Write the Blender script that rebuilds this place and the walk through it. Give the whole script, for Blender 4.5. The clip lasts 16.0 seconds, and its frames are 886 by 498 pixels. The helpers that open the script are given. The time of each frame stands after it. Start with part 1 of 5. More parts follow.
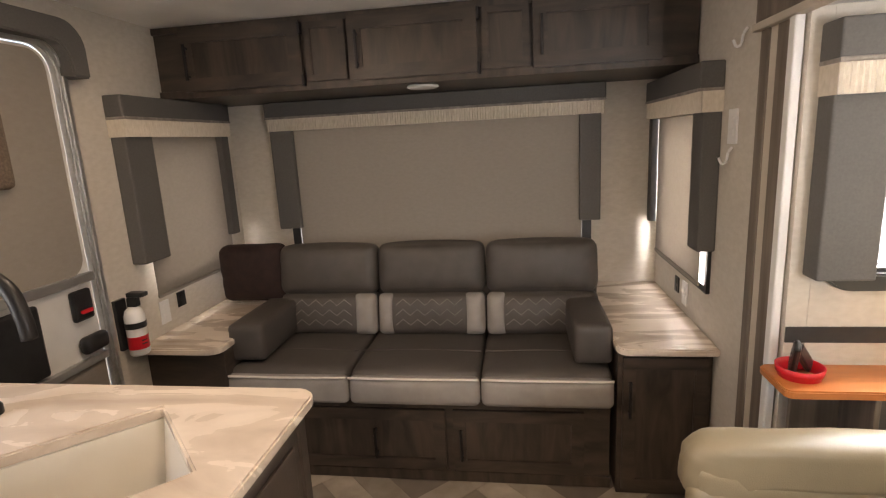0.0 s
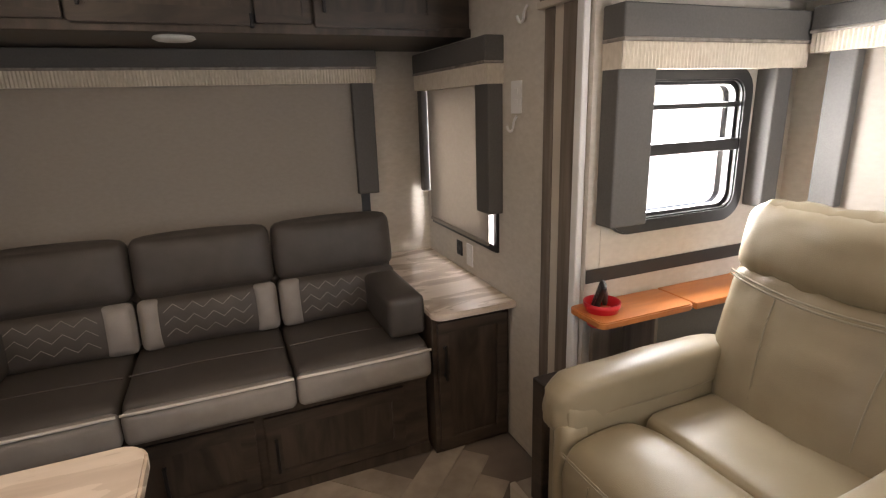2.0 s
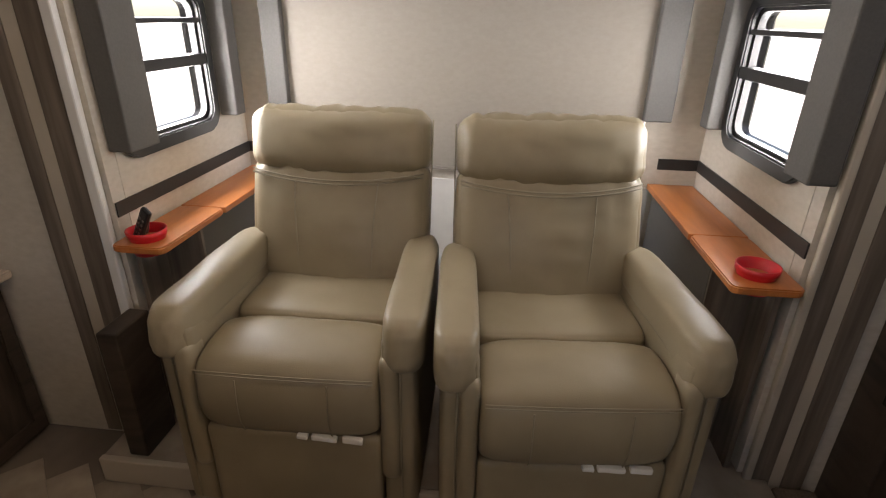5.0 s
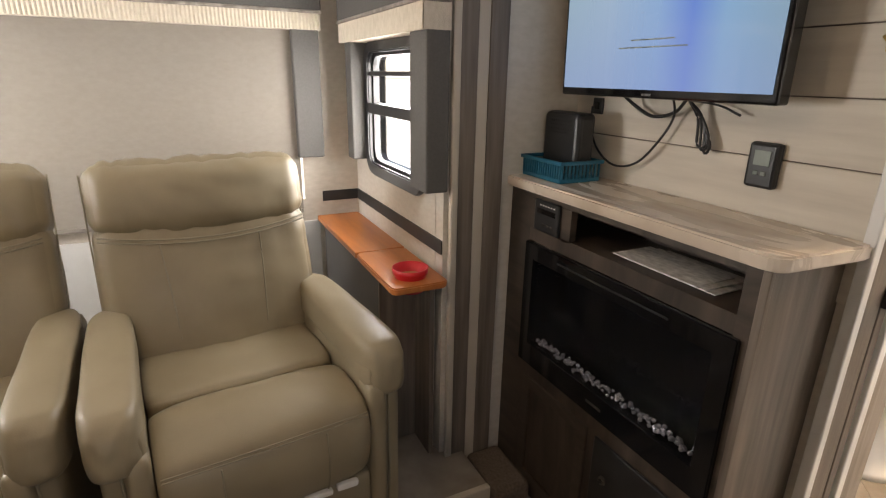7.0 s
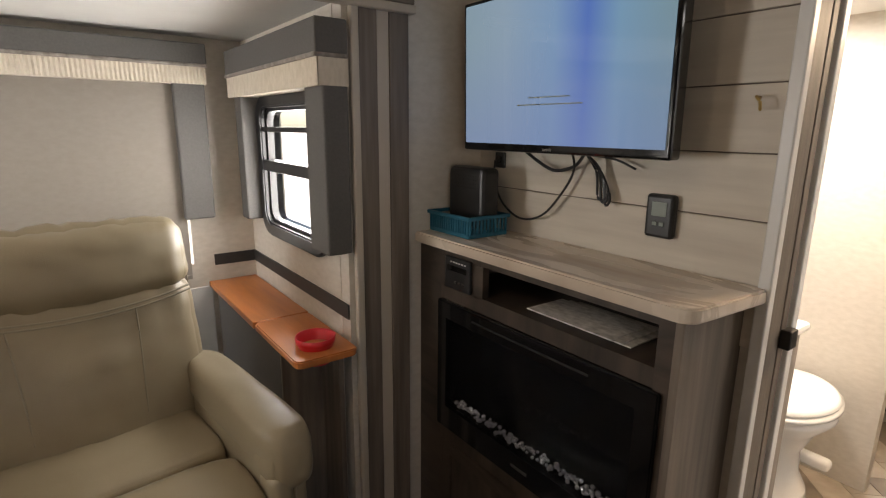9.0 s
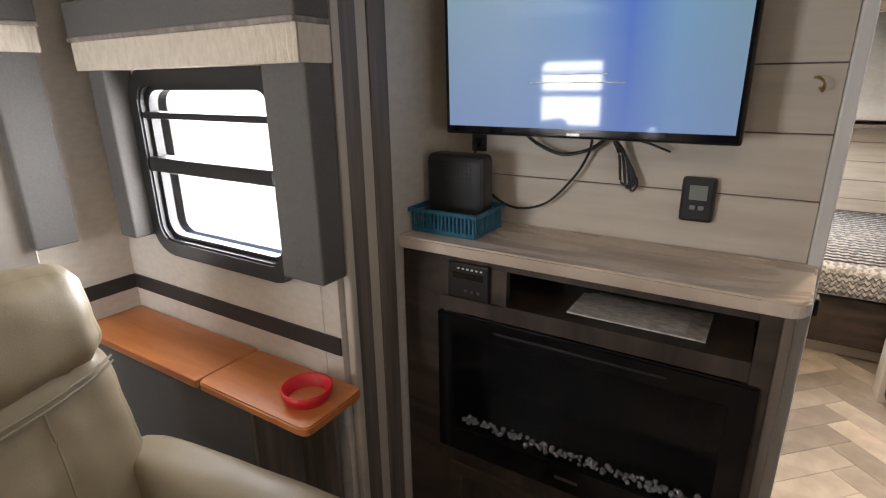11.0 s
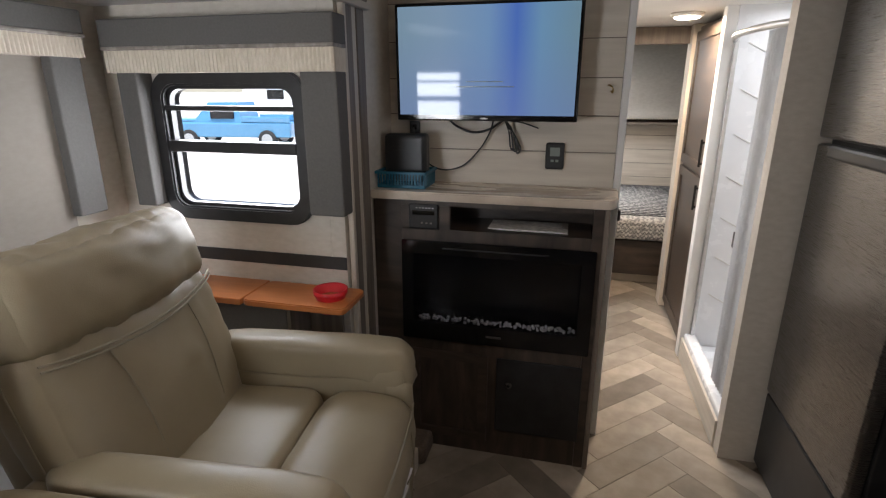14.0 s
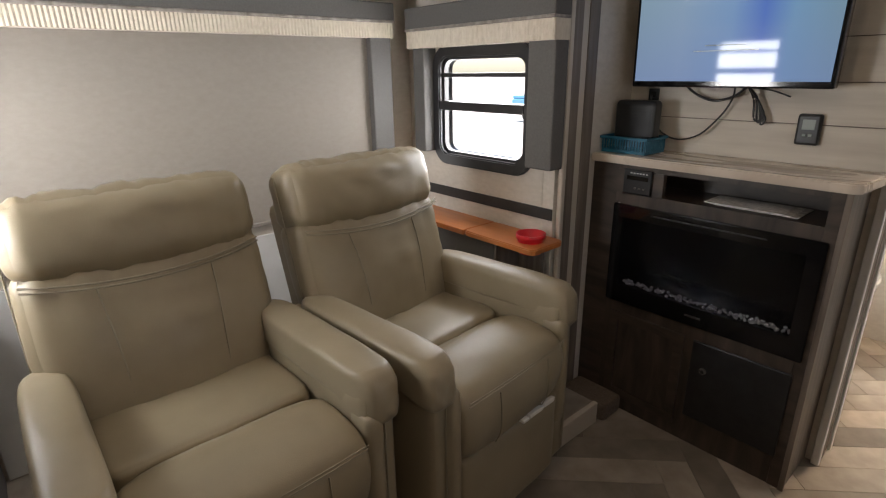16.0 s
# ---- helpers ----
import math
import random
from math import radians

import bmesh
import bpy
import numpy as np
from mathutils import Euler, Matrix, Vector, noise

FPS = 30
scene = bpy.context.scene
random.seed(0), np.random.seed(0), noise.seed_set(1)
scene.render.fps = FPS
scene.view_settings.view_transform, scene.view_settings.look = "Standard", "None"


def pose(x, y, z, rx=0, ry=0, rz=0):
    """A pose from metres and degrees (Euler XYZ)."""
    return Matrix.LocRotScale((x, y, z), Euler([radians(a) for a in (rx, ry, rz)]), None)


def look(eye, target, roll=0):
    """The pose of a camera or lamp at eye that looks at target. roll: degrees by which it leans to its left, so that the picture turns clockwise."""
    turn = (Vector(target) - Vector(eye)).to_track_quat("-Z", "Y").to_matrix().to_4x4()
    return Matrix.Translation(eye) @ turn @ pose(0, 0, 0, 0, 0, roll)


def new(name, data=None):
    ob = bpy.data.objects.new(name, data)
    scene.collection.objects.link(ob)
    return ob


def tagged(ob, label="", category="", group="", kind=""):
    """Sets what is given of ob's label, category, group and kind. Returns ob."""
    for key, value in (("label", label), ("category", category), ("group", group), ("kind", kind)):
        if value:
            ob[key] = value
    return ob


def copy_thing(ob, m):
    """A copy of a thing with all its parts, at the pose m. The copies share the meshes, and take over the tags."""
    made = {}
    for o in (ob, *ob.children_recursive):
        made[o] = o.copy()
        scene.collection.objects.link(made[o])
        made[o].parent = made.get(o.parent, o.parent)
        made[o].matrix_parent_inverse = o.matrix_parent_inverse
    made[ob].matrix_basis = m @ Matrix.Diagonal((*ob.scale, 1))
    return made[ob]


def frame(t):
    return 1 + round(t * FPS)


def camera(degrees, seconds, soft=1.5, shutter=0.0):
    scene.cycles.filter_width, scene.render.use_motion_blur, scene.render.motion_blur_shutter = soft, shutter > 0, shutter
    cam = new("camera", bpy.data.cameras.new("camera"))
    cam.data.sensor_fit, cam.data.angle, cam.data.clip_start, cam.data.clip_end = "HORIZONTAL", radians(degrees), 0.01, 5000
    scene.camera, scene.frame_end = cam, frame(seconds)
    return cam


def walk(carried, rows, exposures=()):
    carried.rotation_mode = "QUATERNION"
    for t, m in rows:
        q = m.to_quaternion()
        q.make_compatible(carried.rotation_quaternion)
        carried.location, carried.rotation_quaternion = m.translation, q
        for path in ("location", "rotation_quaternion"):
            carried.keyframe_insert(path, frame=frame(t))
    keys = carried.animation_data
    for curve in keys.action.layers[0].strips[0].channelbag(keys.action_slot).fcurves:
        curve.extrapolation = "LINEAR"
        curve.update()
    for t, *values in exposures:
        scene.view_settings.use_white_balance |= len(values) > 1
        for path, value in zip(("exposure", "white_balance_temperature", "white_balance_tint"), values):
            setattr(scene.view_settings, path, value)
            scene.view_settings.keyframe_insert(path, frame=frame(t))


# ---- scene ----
cam = camera(80.5, 16.0, 1.2)
PATH = [
    (0, (1.677, -2.843, 1.506), (1.386, -0.907, 1.098), -3),
    (0.5, (1.648, -2.825, 1.496), (1.515, -0.877, 1.067), -2.8),
    (1, (1.604, -2.748, 1.481), (1.688, -0.8, 1.035), -2.2),
    (1.5, (1.49, -2.701, 1.49), (1.843, -0.79, 1.017), -2.3),
    (2, (1.355, -2.659, 1.479), (2.088, -0.875, 0.95), -1.9),
    (2.5, (1.245, -2.58, 1.466), (2.355, -1.033, 0.855), -1.8),
    (3, (1.258, -2.484, 1.473), (2.702, -1.305, 0.748), -1.2),
    (3.5, (1.169, -2.39, 1.463), (2.897, -1.765, 0.678), 2.8),
    (3.7, (1.175, -2.375, 1.448), (2.932, -1.881, 0.632), 3.7),
    (5.8, (0.936, -2.534, 1.49), (2.793, -2.67, 0.762), -0.1),
    (6, (0.956, -2.533, 1.472), (2.796, -2.836, 0.754), 0.7),
    (6.5, (0.957, -2.598, 1.454), (2.735, -3.215, 0.779), 0.7),
    (7, (0.966, -2.613, 1.441), (2.67, -3.454, 0.815), 1),
    (7.5, (0.987, -2.617, 1.433), (2.638, -3.593, 0.867), 0.9),
    (8, (1.006, -2.636, 1.435), (2.623, -3.699, 0.932), 0.8),
    (8.5, (1.027, -2.649, 1.448), (2.607, -3.787, 0.992), 0.6),
    (9, (1.045, -2.656, 1.456), (2.609, -3.818, 1.009), 0.6),
    (9.2, (1.073, -2.665, 1.452), (2.635, -3.822, 0.984), 0.3),
    (11.3, (1.625, -2.39, 1.534), (2.559, -4.043, 0.905), -0.9),
    (11.5, (1.609, -2.312, 1.504), (2.502, -3.987, 0.873), -0.9),
    (12, (1.617, -2.171, 1.494), (2.278, -3.964, 0.903), 0.2),
    (12.5, (1.618, -2.015, 1.508), (2.236, -3.824, 0.919), -0.2),
    (13, (1.614, -1.888, 1.519), (2.169, -3.726, 0.96), -0.6),
    (13.5, (1.648, -1.752, 1.523), (2.149, -3.606, 0.965), -0.5),
    (14, (1.658, -1.675, 1.516), (2.118, -3.53, 0.928), 0),
    (14.5, (1.612, -1.638, 1.511), (2.206, -3.456, 0.93), 0.6),
    (15, (1.386, -1.677, 1.489), (2.41, -3.294, 0.91), -1.1),
    (15.5, (1.27, -1.667, 1.487), (2.527, -3.098, 0.876), -1.1),
    (16, (1.16, -1.669, 1.47), (2.6, -2.897, 0.823), -0.9),
]
walk(cam, [(t, look(eye, target, roll)) for t, eye, target, roll in PATH],
     exposures=((0, 2.4, 7200, 16), (1.5, 2.05, 7000, 16), (2.5, 1.65, 6900, 15), (3.7, 1.42, 6900, 15), (6, 1.38, 7100, 15), (7, 1.65, 7200, 14), (9, 1.15, 7200, 14), (11.5, 1.3, 6500, 14), (13.5, 0.9, 6300, 13), (16, 1.12, 6700, 13)))

# ---- light ----
world = bpy.data.worlds.new("sky")
scene.world = world
world.use_nodes = True
wt = world.node_tree
sky = wt.nodes.new("ShaderNodeTexSky")
sky.sky_type, sky.sun_disc = "NISHITA", False
sky.sun_elevation, sky.sun_rotation = radians(78), radians(200)
wt.links.new(sky.outputs[0], wt.nodes["Background"].inputs[0])
wt.nodes["Background"].inputs[1].default_value = 0.15


def sun_lamp(energy, elevation, azimuth):
    d = bpy.data.lights.new("sun", "SUN")
    d.energy, d.angle, d.color = energy, radians(0.6), (1, 0.95, 0.88)
    o = new("sun", d)
    o.matrix_basis = pose(0, 0, 20, 90 - elevation, 0, azimuth)


def area(name, m, sx, sy, watts, color):
    d = bpy.data.lights.new(name, "AREA")
    d.shape, d.size, d.size_y, d.energy, d.color = "RECTANGLE", sx, sy, watts, color
    o = new(name, d)
    o.matrix_basis = m
    return o


sun_lamp(5.0, 78, 160)
DAY = (0.95, 0.98, 1.0)
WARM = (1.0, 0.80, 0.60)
area("daylight_slide_north", pose(2.79, -1.275, 1.31, 90, 0, 180), 0.50, 0.44, 11, DAY)
area("daylight_slide_south", pose(2.84, -3.355, 1.29, 90, 0, 0), 0.52, 0.44, 6, DAY)
area("daylight_slide_east", pose(3.40, -2.3, 1.22, 90, 0, 90), 1.5, 0.62, 4.6, DAY)
area("daylight_rear", pose(1.19, 0.17, 1.2, 90, 0, 180), 1.5, 0.7, 3, DAY)
area("daylight_rear_east", pose(2.47, -0.36, 1.2, 90, 0, 90), 0.5, 0.6, 14, DAY)
area("daylight_rear_west", pose(-0.05, -0.4, 1.2, 90, 0, -90), 0.5, 0.6, 4.5, DAY)
area("daylight_shower", pose(0.52, -4.27, 1.88, 0, 0, 0), 0.5, 0.6, 3.0, (0.93, 0.97, 1.0))
# Fill lamp added below the closed bathroom ceiling; no window or skylight there.
area("bathroom_fill", pose(2.0, -4.7, 1.88, 0, 0, 0), 0.4, 0.4, 10.5, DAY)
# Weak side fill at an unseen kitchen window opening; both are added.
area("kitchen_fill", pose(-0.02, -2.45, 1.32, 90, 0, -90), 0.7, 0.4, 1.2, DAY)
# Warm fill for the room from two unseen ceiling lights, added here.
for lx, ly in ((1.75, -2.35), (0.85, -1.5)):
    area("ceiling_fill", pose(lx, ly, 2.055, 0, 0, 0), 0.14, 0.14, 1.45, WARM)
area("hall_led", pose(1.12, -4.95, 1.86, 0, 0, 0), 0.12, 0.12, 9.5, (1, 0.78, 0.55))
# Tilted fill lamp added to brighten the bedroom end; no window is built.
area("bedroom_fill", pose(2.0, -6.6, 1.7, 0, 40, 0), 0.5, 0.5, 9, DAY)

# ---- materials ----


def mat(name, c1, c2, rough=0.5, scale=(8, 8, 8), metal=0.0, bump=0.0, bump_scale=120.0, detail=4, translucent=0.0, distort=0.0, contrast=(0.3, 0.7), vary=0.0, coat=0.0):
    m = bpy.data.materials.new(name)
    m.use_nodes = True
    t = m.node_tree
    n, l = t.nodes, t.links
    p = n["Principled BSDF"]
    co = n.new("ShaderNodeTexCoord")
    mp = n.new("ShaderNodeMapping")
    mp.inputs["Scale"].default_value = scale
    l.new(co.outputs["Object"], mp.inputs[0])
    no = n.new("ShaderNodeTexNoise")
    no.inputs["Scale"].default_value = 1.0
    no.inputs["Detail"].default_value = detail
    no.inputs["Distortion"].default_value = distort
    l.new(mp.outputs[0], no.inputs["Vector"])
    rp = n.new("ShaderNodeValToRGB")
    rp.color_ramp.elements[0].position, rp.color_ramp.elements[1].position = contrast
    rp.color_ramp.elements[0].color = (*c1, 1)
    rp.color_ramp.elements[1].color = (*c2, 1)
    l.new(no.outputs[0], rp.inputs[0])
    out = rp.outputs[0]
    if vary:
        oi = n.new("ShaderNodeObjectInfo")
        mr = n.new("ShaderNodeMapRange")
        mr.inputs[3].default_value, mr.inputs[4].default_value = 1 - vary, 1 + vary * 0.6
        l.new(oi.outputs["Random"], mr.inputs[0])
        mx = n.new("ShaderNodeVectorMath")
        mx.operation = "SCALE"
        l.new(out, mx.inputs[0])
        l.new(mr.outputs[0], mx.inputs["Scale"])
        out = mx.outputs[0]
    l.new(out, p.inputs["Base Color"])
    rr = n.new("ShaderNodeMapRange")
    rr.inputs[3].default_value, rr.inputs[4].default_value = max(rough - 0.07, 0.02), min(rough + 0.09, 1)
    l.new(no.outputs[0], rr.inputs[0])
    l.new(rr.outputs[0], p.inputs["Roughness"])
    p.inputs["Metallic"].default_value = metal
    p.inputs["Coat Weight"].default_value = coat
    if bump:
        nb = n.new("ShaderNodeTexNoise")
        nb.inputs["Scale"].default_value = bump_scale
        nb.inputs["Detail"].default_value = 3
        l.new(co.outputs["Object"], nb.inputs["Vector"])
        b = n.new("ShaderNodeBump")
        b.inputs["Strength"].default_value = bump
        b.inputs["Distance"].default_value = 0.003
        l.new(nb.outputs[0], b.inputs["Height"])
        l.new(b.outputs[0], p.inputs["Normal"])
    if translucent:
        tr = n.new("ShaderNodeBsdfTranslucent")
        l.new(out, tr.inputs[0])
        ms = n.new("ShaderNodeMixShader")
        ms.inputs[0].default_value = translucent
        l.new(p.outputs[0], ms.inputs[1])
        l.new(tr.outputs[0], ms.inputs[2])
        l.new(ms.outputs[0], n["Material Output"].inputs[0])
    return m


def glow(name, color, strength):
    m = bpy.data.materials.new(name)
    m.use_nodes = True
    p = m.node_tree.nodes["Principled BSDF"]
    p.inputs["Base Color"].default_value = (*color, 1)
    p.inputs["Emission Color"].default_value = (*color, 1)
    p.inputs["Emission Strength"].default_value = strength
    return m


def glass_material(name, tint, rough=0.0):
    m = bpy.data.materials.new(name)
    m.use_nodes = True
    p = m.node_tree.nodes["Principled BSDF"]
    p.inputs["Base Color"].default_value = (*tint, 1)
    p.inputs["Transmission Weight"].default_value = 1
    p.inputs["Roughness"].default_value = rough
    p.inputs["IOR"].default_value = 1.1
    return m


def screen_material():
    m = bpy.data.materials.new("tv_screen_picture")
    m.use_nodes = True
    t = m.node_tree
    n, l = t.nodes, t.links
    p = n["Principled BSDF"]
    p.inputs["Base Color"].default_value = (0.01, 0.01, 0.012, 1)
    p.inputs["Roughness"].default_value = 0.05
    p.inputs["Specular IOR Level"].default_value = 0.30
    co = n.new("ShaderNodeTexCoord")
    sep = n.new("ShaderNodeSeparateXYZ")
    l.new(co.outputs["Generated"], sep.inputs[0])
    rp = n.new("ShaderNodeValToRGB")
    e = rp.color_ramp.elements
    e[0].position, e[0].color = 0.0, (0.30, 0.50, 0.62, 1)
    e[1].position, e[1].color = 1.0, (0.38, 0.58, 0.74, 1)
    for q, c in ((0.2, (0.28, 0.55, 0.85, 1)), (0.33, (0.14, 0.30, 0.90, 1)), (0.48, (0.32, 0.56, 0.92, 1)), (0.75, (0.42, 0.62, 0.84, 1))):
        k = e.new(q)
        k.color = c
    l.new(sep.outputs[0], rp.inputs[0])
    lo = n.new("ShaderNodeMix")
    lo.data_type = "RGBA"
    lo.inputs["B"].default_value = (0.30, 0.42, 0.84, 1)
    mr = n.new("ShaderNodeMapRange")
    mr.inputs[1].default_value, mr.inputs[2].default_value = 0.75, 0.0
    mr.inputs[3].default_value, mr.inputs[4].default_value = 0.0, 0.55
    l.new(sep.outputs[2], mr.inputs[0])
    l.new(mr.outputs[0], lo.inputs["Factor"])
    l.new(rp.outputs[0], lo.inputs["A"])
    l.new(lo.outputs["Result"], p.inputs["Emission Color"])
    p.inputs["Emission Strength"].default_value = 0.235
    return m


M_WALL = mat("linen_wallpaper", (0.56, 0.51, 0.44), (0.63, 0.58, 0.51), 0.62, (30, 30, 60), bump=0.25, bump_scale=260)
M_CEIL = mat("white_ceiling_panel", (0.74, 0.73, 0.70), (0.80, 0.79, 0.76), 0.5, (6, 6, 6), bump=0.1)
M_WOOD = mat("dark_stained_maple", (0.026, 0.019, 0.015), (0.082, 0.060, 0.045), 0.42, (3, 3, 14), bump=0.12, bump_scale=90, detail=7, distort=1.2)
M_WOODH = mat("dark_stained_maple_cross_grain", (0.026, 0.019, 0.015), (0.082, 0.060, 0.045), 0.42, (16, 3, 3), bump=0.12, bump_scale=90, detail=7, distort=1.0)
M_GREYW = mat("grey_brown_wood_trim", (0.115, 0.090, 0.070), (0.225, 0.185, 0.150), 0.5, (40, 40, 2.5), bump=0.15, detail=6)
M_LIGHTW = mat("weathered_grey_wood_panel", (0.17, 0.145, 0.125), (0.36, 0.32, 0.285), 0.5, (30, 30, 2.0), bump=0.15, detail=7, distort=0.8)
M_CREAM = mat("cream_trim", (0.50, 0.44, 0.36), (0.56, 0.50, 0.42), 0.5, (5, 5, 5))
M_WHITE = mat("white_plastic", (0.76, 0.75, 0.73), (0.82, 0.81, 0.79), 0.35, (9, 9, 9))
M_MARBLE = mat("veined_stone_laminate", (0.45, 0.36, 0.28), (0.71, 0.615, 0.515), 0.26, (1.8, 5.5, 4), detail=10, distort=1.7, contrast=(0.28, 0.62))
M_SOFA = mat("charcoal_brown_vinyl", (0.062, 0.053, 0.047), (0.082, 0.071, 0.063), 0.48, (14, 14, 14), bump=0.35, bump_scale=320)
M_SOFAL = mat("warm_grey_vinyl", (0.27, 0.245, 0.225), (0.33, 0.30, 0.275), 0.5, (14, 14, 14), bump=0.35, bump_scale=320)
M_PIPE = mat("cream_piping", (0.72, 0.68, 0.62), (0.78, 0.74, 0.68), 0.5)
M_LEATHER = mat("khaki_leather", (0.232, 0.188, 0.120), (0.290, 0.238, 0.156), 0.44, (5, 5, 5), bump=0.12, bump_scale=330)
M_SEAM = mat("leather_seam_thread", (0.22, 0.19, 0.13), (0.28, 0.24, 0.17), 0.6)
M_DARKFAB = mat("charcoal_valance_fabric", (0.102, 0.097, 0.092), (0.122, 0.116, 0.110), 0.8, (140, 140, 140), bump=0.2, bump_scale=400)
M_BAND = mat("ribbed_cream_fabric", (0.60, 0.53, 0.43), (0.70, 0.63, 0.53), 0.85, (90, 90, 40), bump=0.5, bump_scale=300)
M_SHADE = mat("greige_roller_shade", (0.310, 0.277, 0.243), (0.335, 0.301, 0.265), 0.85, (40, 40, 70), bump=0.15, bump_scale=300, translucent=0.22)
M_BLACK = mat("black_plastic", (0.012, 0.012, 0.013), (0.022, 0.022, 0.023), 0.35, (20, 20, 20))
M_MATBLK = mat("matt_black_metal", (0.016, 0.015, 0.015), (0.026, 0.024, 0.024), 0.45, (20, 20, 20), metal=0.4)
M_GLOSSBLK = mat("gloss_black", (0.004, 0.004, 0.0045), (0.007, 0.007, 0.008), 0.08)
M_STRIPE = mat("black_band_laminate", (0.020, 0.019, 0.019), (0.032, 0.030, 0.029), 0.5, (20, 20, 20))
M_ORANGE = mat("orange_stained_wood", (0.42, 0.135, 0.038), (0.56, 0.205, 0.062), 0.32, (3, 26, 3), detail=6, distort=0.6, bump=0.05)
M_RED = mat("red_plastic", (0.55, 0.012, 0.022), (0.64, 0.02, 0.03), 0.3)
M_BLUE = mat("teal_blue_plastic", (0.008, 0.10, 0.17), (0.014, 0.14, 0.22), 0.4)
M_FLOOR = mat("greige_vinyl_plank", (0.27, 0.225, 0.175), (0.42, 0.36, 0.295), 0.42, (9, 9, 9), bump=0.1, bump_scale=70, detail=6, vary=0.42)
M_SUB = mat("floor_joint", (0.15, 0.12, 0.10), (0.20, 0.165, 0.135), 0.7)
M_CARPET = mat("brown_carpet", (0.10, 0.075, 0.055), (0.17, 0.13, 0.10), 0.95, (120, 120, 120), bump=0.8, bump_scale=300)
M_SHIP = mat("whitewashed_shiplap", (0.56, 0.50, 0.42), (0.69, 0.63, 0.54), 0.55, (3, 3, 34), bump=0.12, bump_scale=100, detail=6, vary=0.04)
M_STEEL = mat("brushed_stainless", (0.19, 0.18, 0.17), (0.21, 0.20, 0.19), 0.27, (12, 12, 1500), metal=0.9)
M_ALU = mat("satin_aluminium", (0.50, 0.50, 0.50), (0.60, 0.60, 0.60), 0.38, (8, 8, 40), metal=0.9)
M_DOORP = mat("pale_grey_door_panel", (0.60, 0.59, 0.57), (0.66, 0.65, 0.63), 0.5, (10, 10, 10))
M_MAROON = mat("dark_maroon_cloth", (0.020, 0.010, 0.009), (0.040, 0.020, 0.017), 0.85, (25, 25, 25), bump=0.5, bump_scale=180)
M_SINK = mat("bisque_sink", (0.66, 0.61, 0.52), (0.71, 0.66, 0.57), 0.3)
M_PORC = mat("white_porcelain", (0.80, 0.79, 0.77), (0.84, 0.83, 0.81), 0.14)
M_SHOWER = mat("white_shower_acrylic", (0.78, 0.79, 0.81), (0.83, 0.84, 0.86), 0.25)
M_BEDSP = mat("grey_white_bedspread", (0.30, 0.30, 0.30), (0.62, 0.61, 0.59), 0.9, (45, 45, 45), bump=0.3, detail=2, contrast=(0.45, 0.55))
M_BEDBAR = mat("dark_grey_print", (0.10, 0.10, 0.105), (0.14, 0.14, 0.145), 0.9)
M_PAPER = mat("printed_paper", (0.45, 0.44, 0.42), (0.78, 0.77, 0.74), 0.7, (40, 60, 40), detail=2)
M_CRYSTAL = mat("frosted_crystal", (0.10, 0.097, 0.108), (0.24, 0.233, 0.255), 0.15)
M_BRASS = mat("brass_hook", (0.55, 0.38, 0.14), (0.62, 0.44, 0.18), 0.3, metal=1.0)
M_GLASS = glass_material("window_glass", (0.96, 0.97, 0.97))
M_SCREEN = screen_material()
M_LEDON = glow("lit_led_diffuser", (1.0, 0.86, 0.68), 6)
M_LCD = mat("lcd_grey", (0.26, 0.30, 0.27), (0.32, 0.36, 0.33), 0.2)
M_WAND = mat("clear_plastic_film", (0.72, 0.70, 0.66), (0.80, 0.78, 0.74), 0.15)
M_GROUND = mat("pale_gravel_lot", (0.42, 0.40, 0.37), (0.55, 0.53, 0.50), 0.9, (2, 2, 2), bump=0.4, bump_scale=20)
M_TRUCK = mat("blue_car_paint", (0.09, 0.27, 0.46), (0.11, 0.31, 0.50), 0.2, coat=0.6)
M_VANP = mat("white_vehicle_paint", (0.74, 0.74, 0.74), (0.80, 0.80, 0.80), 0.25)
M_TYRE = mat("tyre_rubber", (0.02, 0.02, 0.02), (0.035, 0.035, 0.035), 0.8)

# ---- building helpers ----
HOME = {}


def thing(name, label, category, at=(0, 0, 0), group="", kind=""):
    o = new(name)
    o.location = at
    o.empty_display_size = 0.05
    HOME[o] = Matrix.Translation(at).inverted()
    return tagged(o, label, category, group, kind)


def part(name, bm, material, parent=None, label="", smooth=False):
    me = bpy.data.meshes.new(name)
    bmesh.ops.recalc_face_normals(bm, faces=bm.faces)
    if smooth:
        for f in bm.faces:
            f.smooth = True
    bm.to_mesh(me)
    bm.free()
    me.materials.append(material)
    o = new(name, me)
    if parent is not None:
        o.parent = parent
        if parent in HOME:
            o.matrix_parent_inverse = HOME[parent]
    if label:
        o["label"] = label
    return o


def setting(name, bm, material, label, category="", smooth=False):
    return tagged(part(name, bm, material, None, "", smooth), label, category or name.split("_")[0], "", "structure")


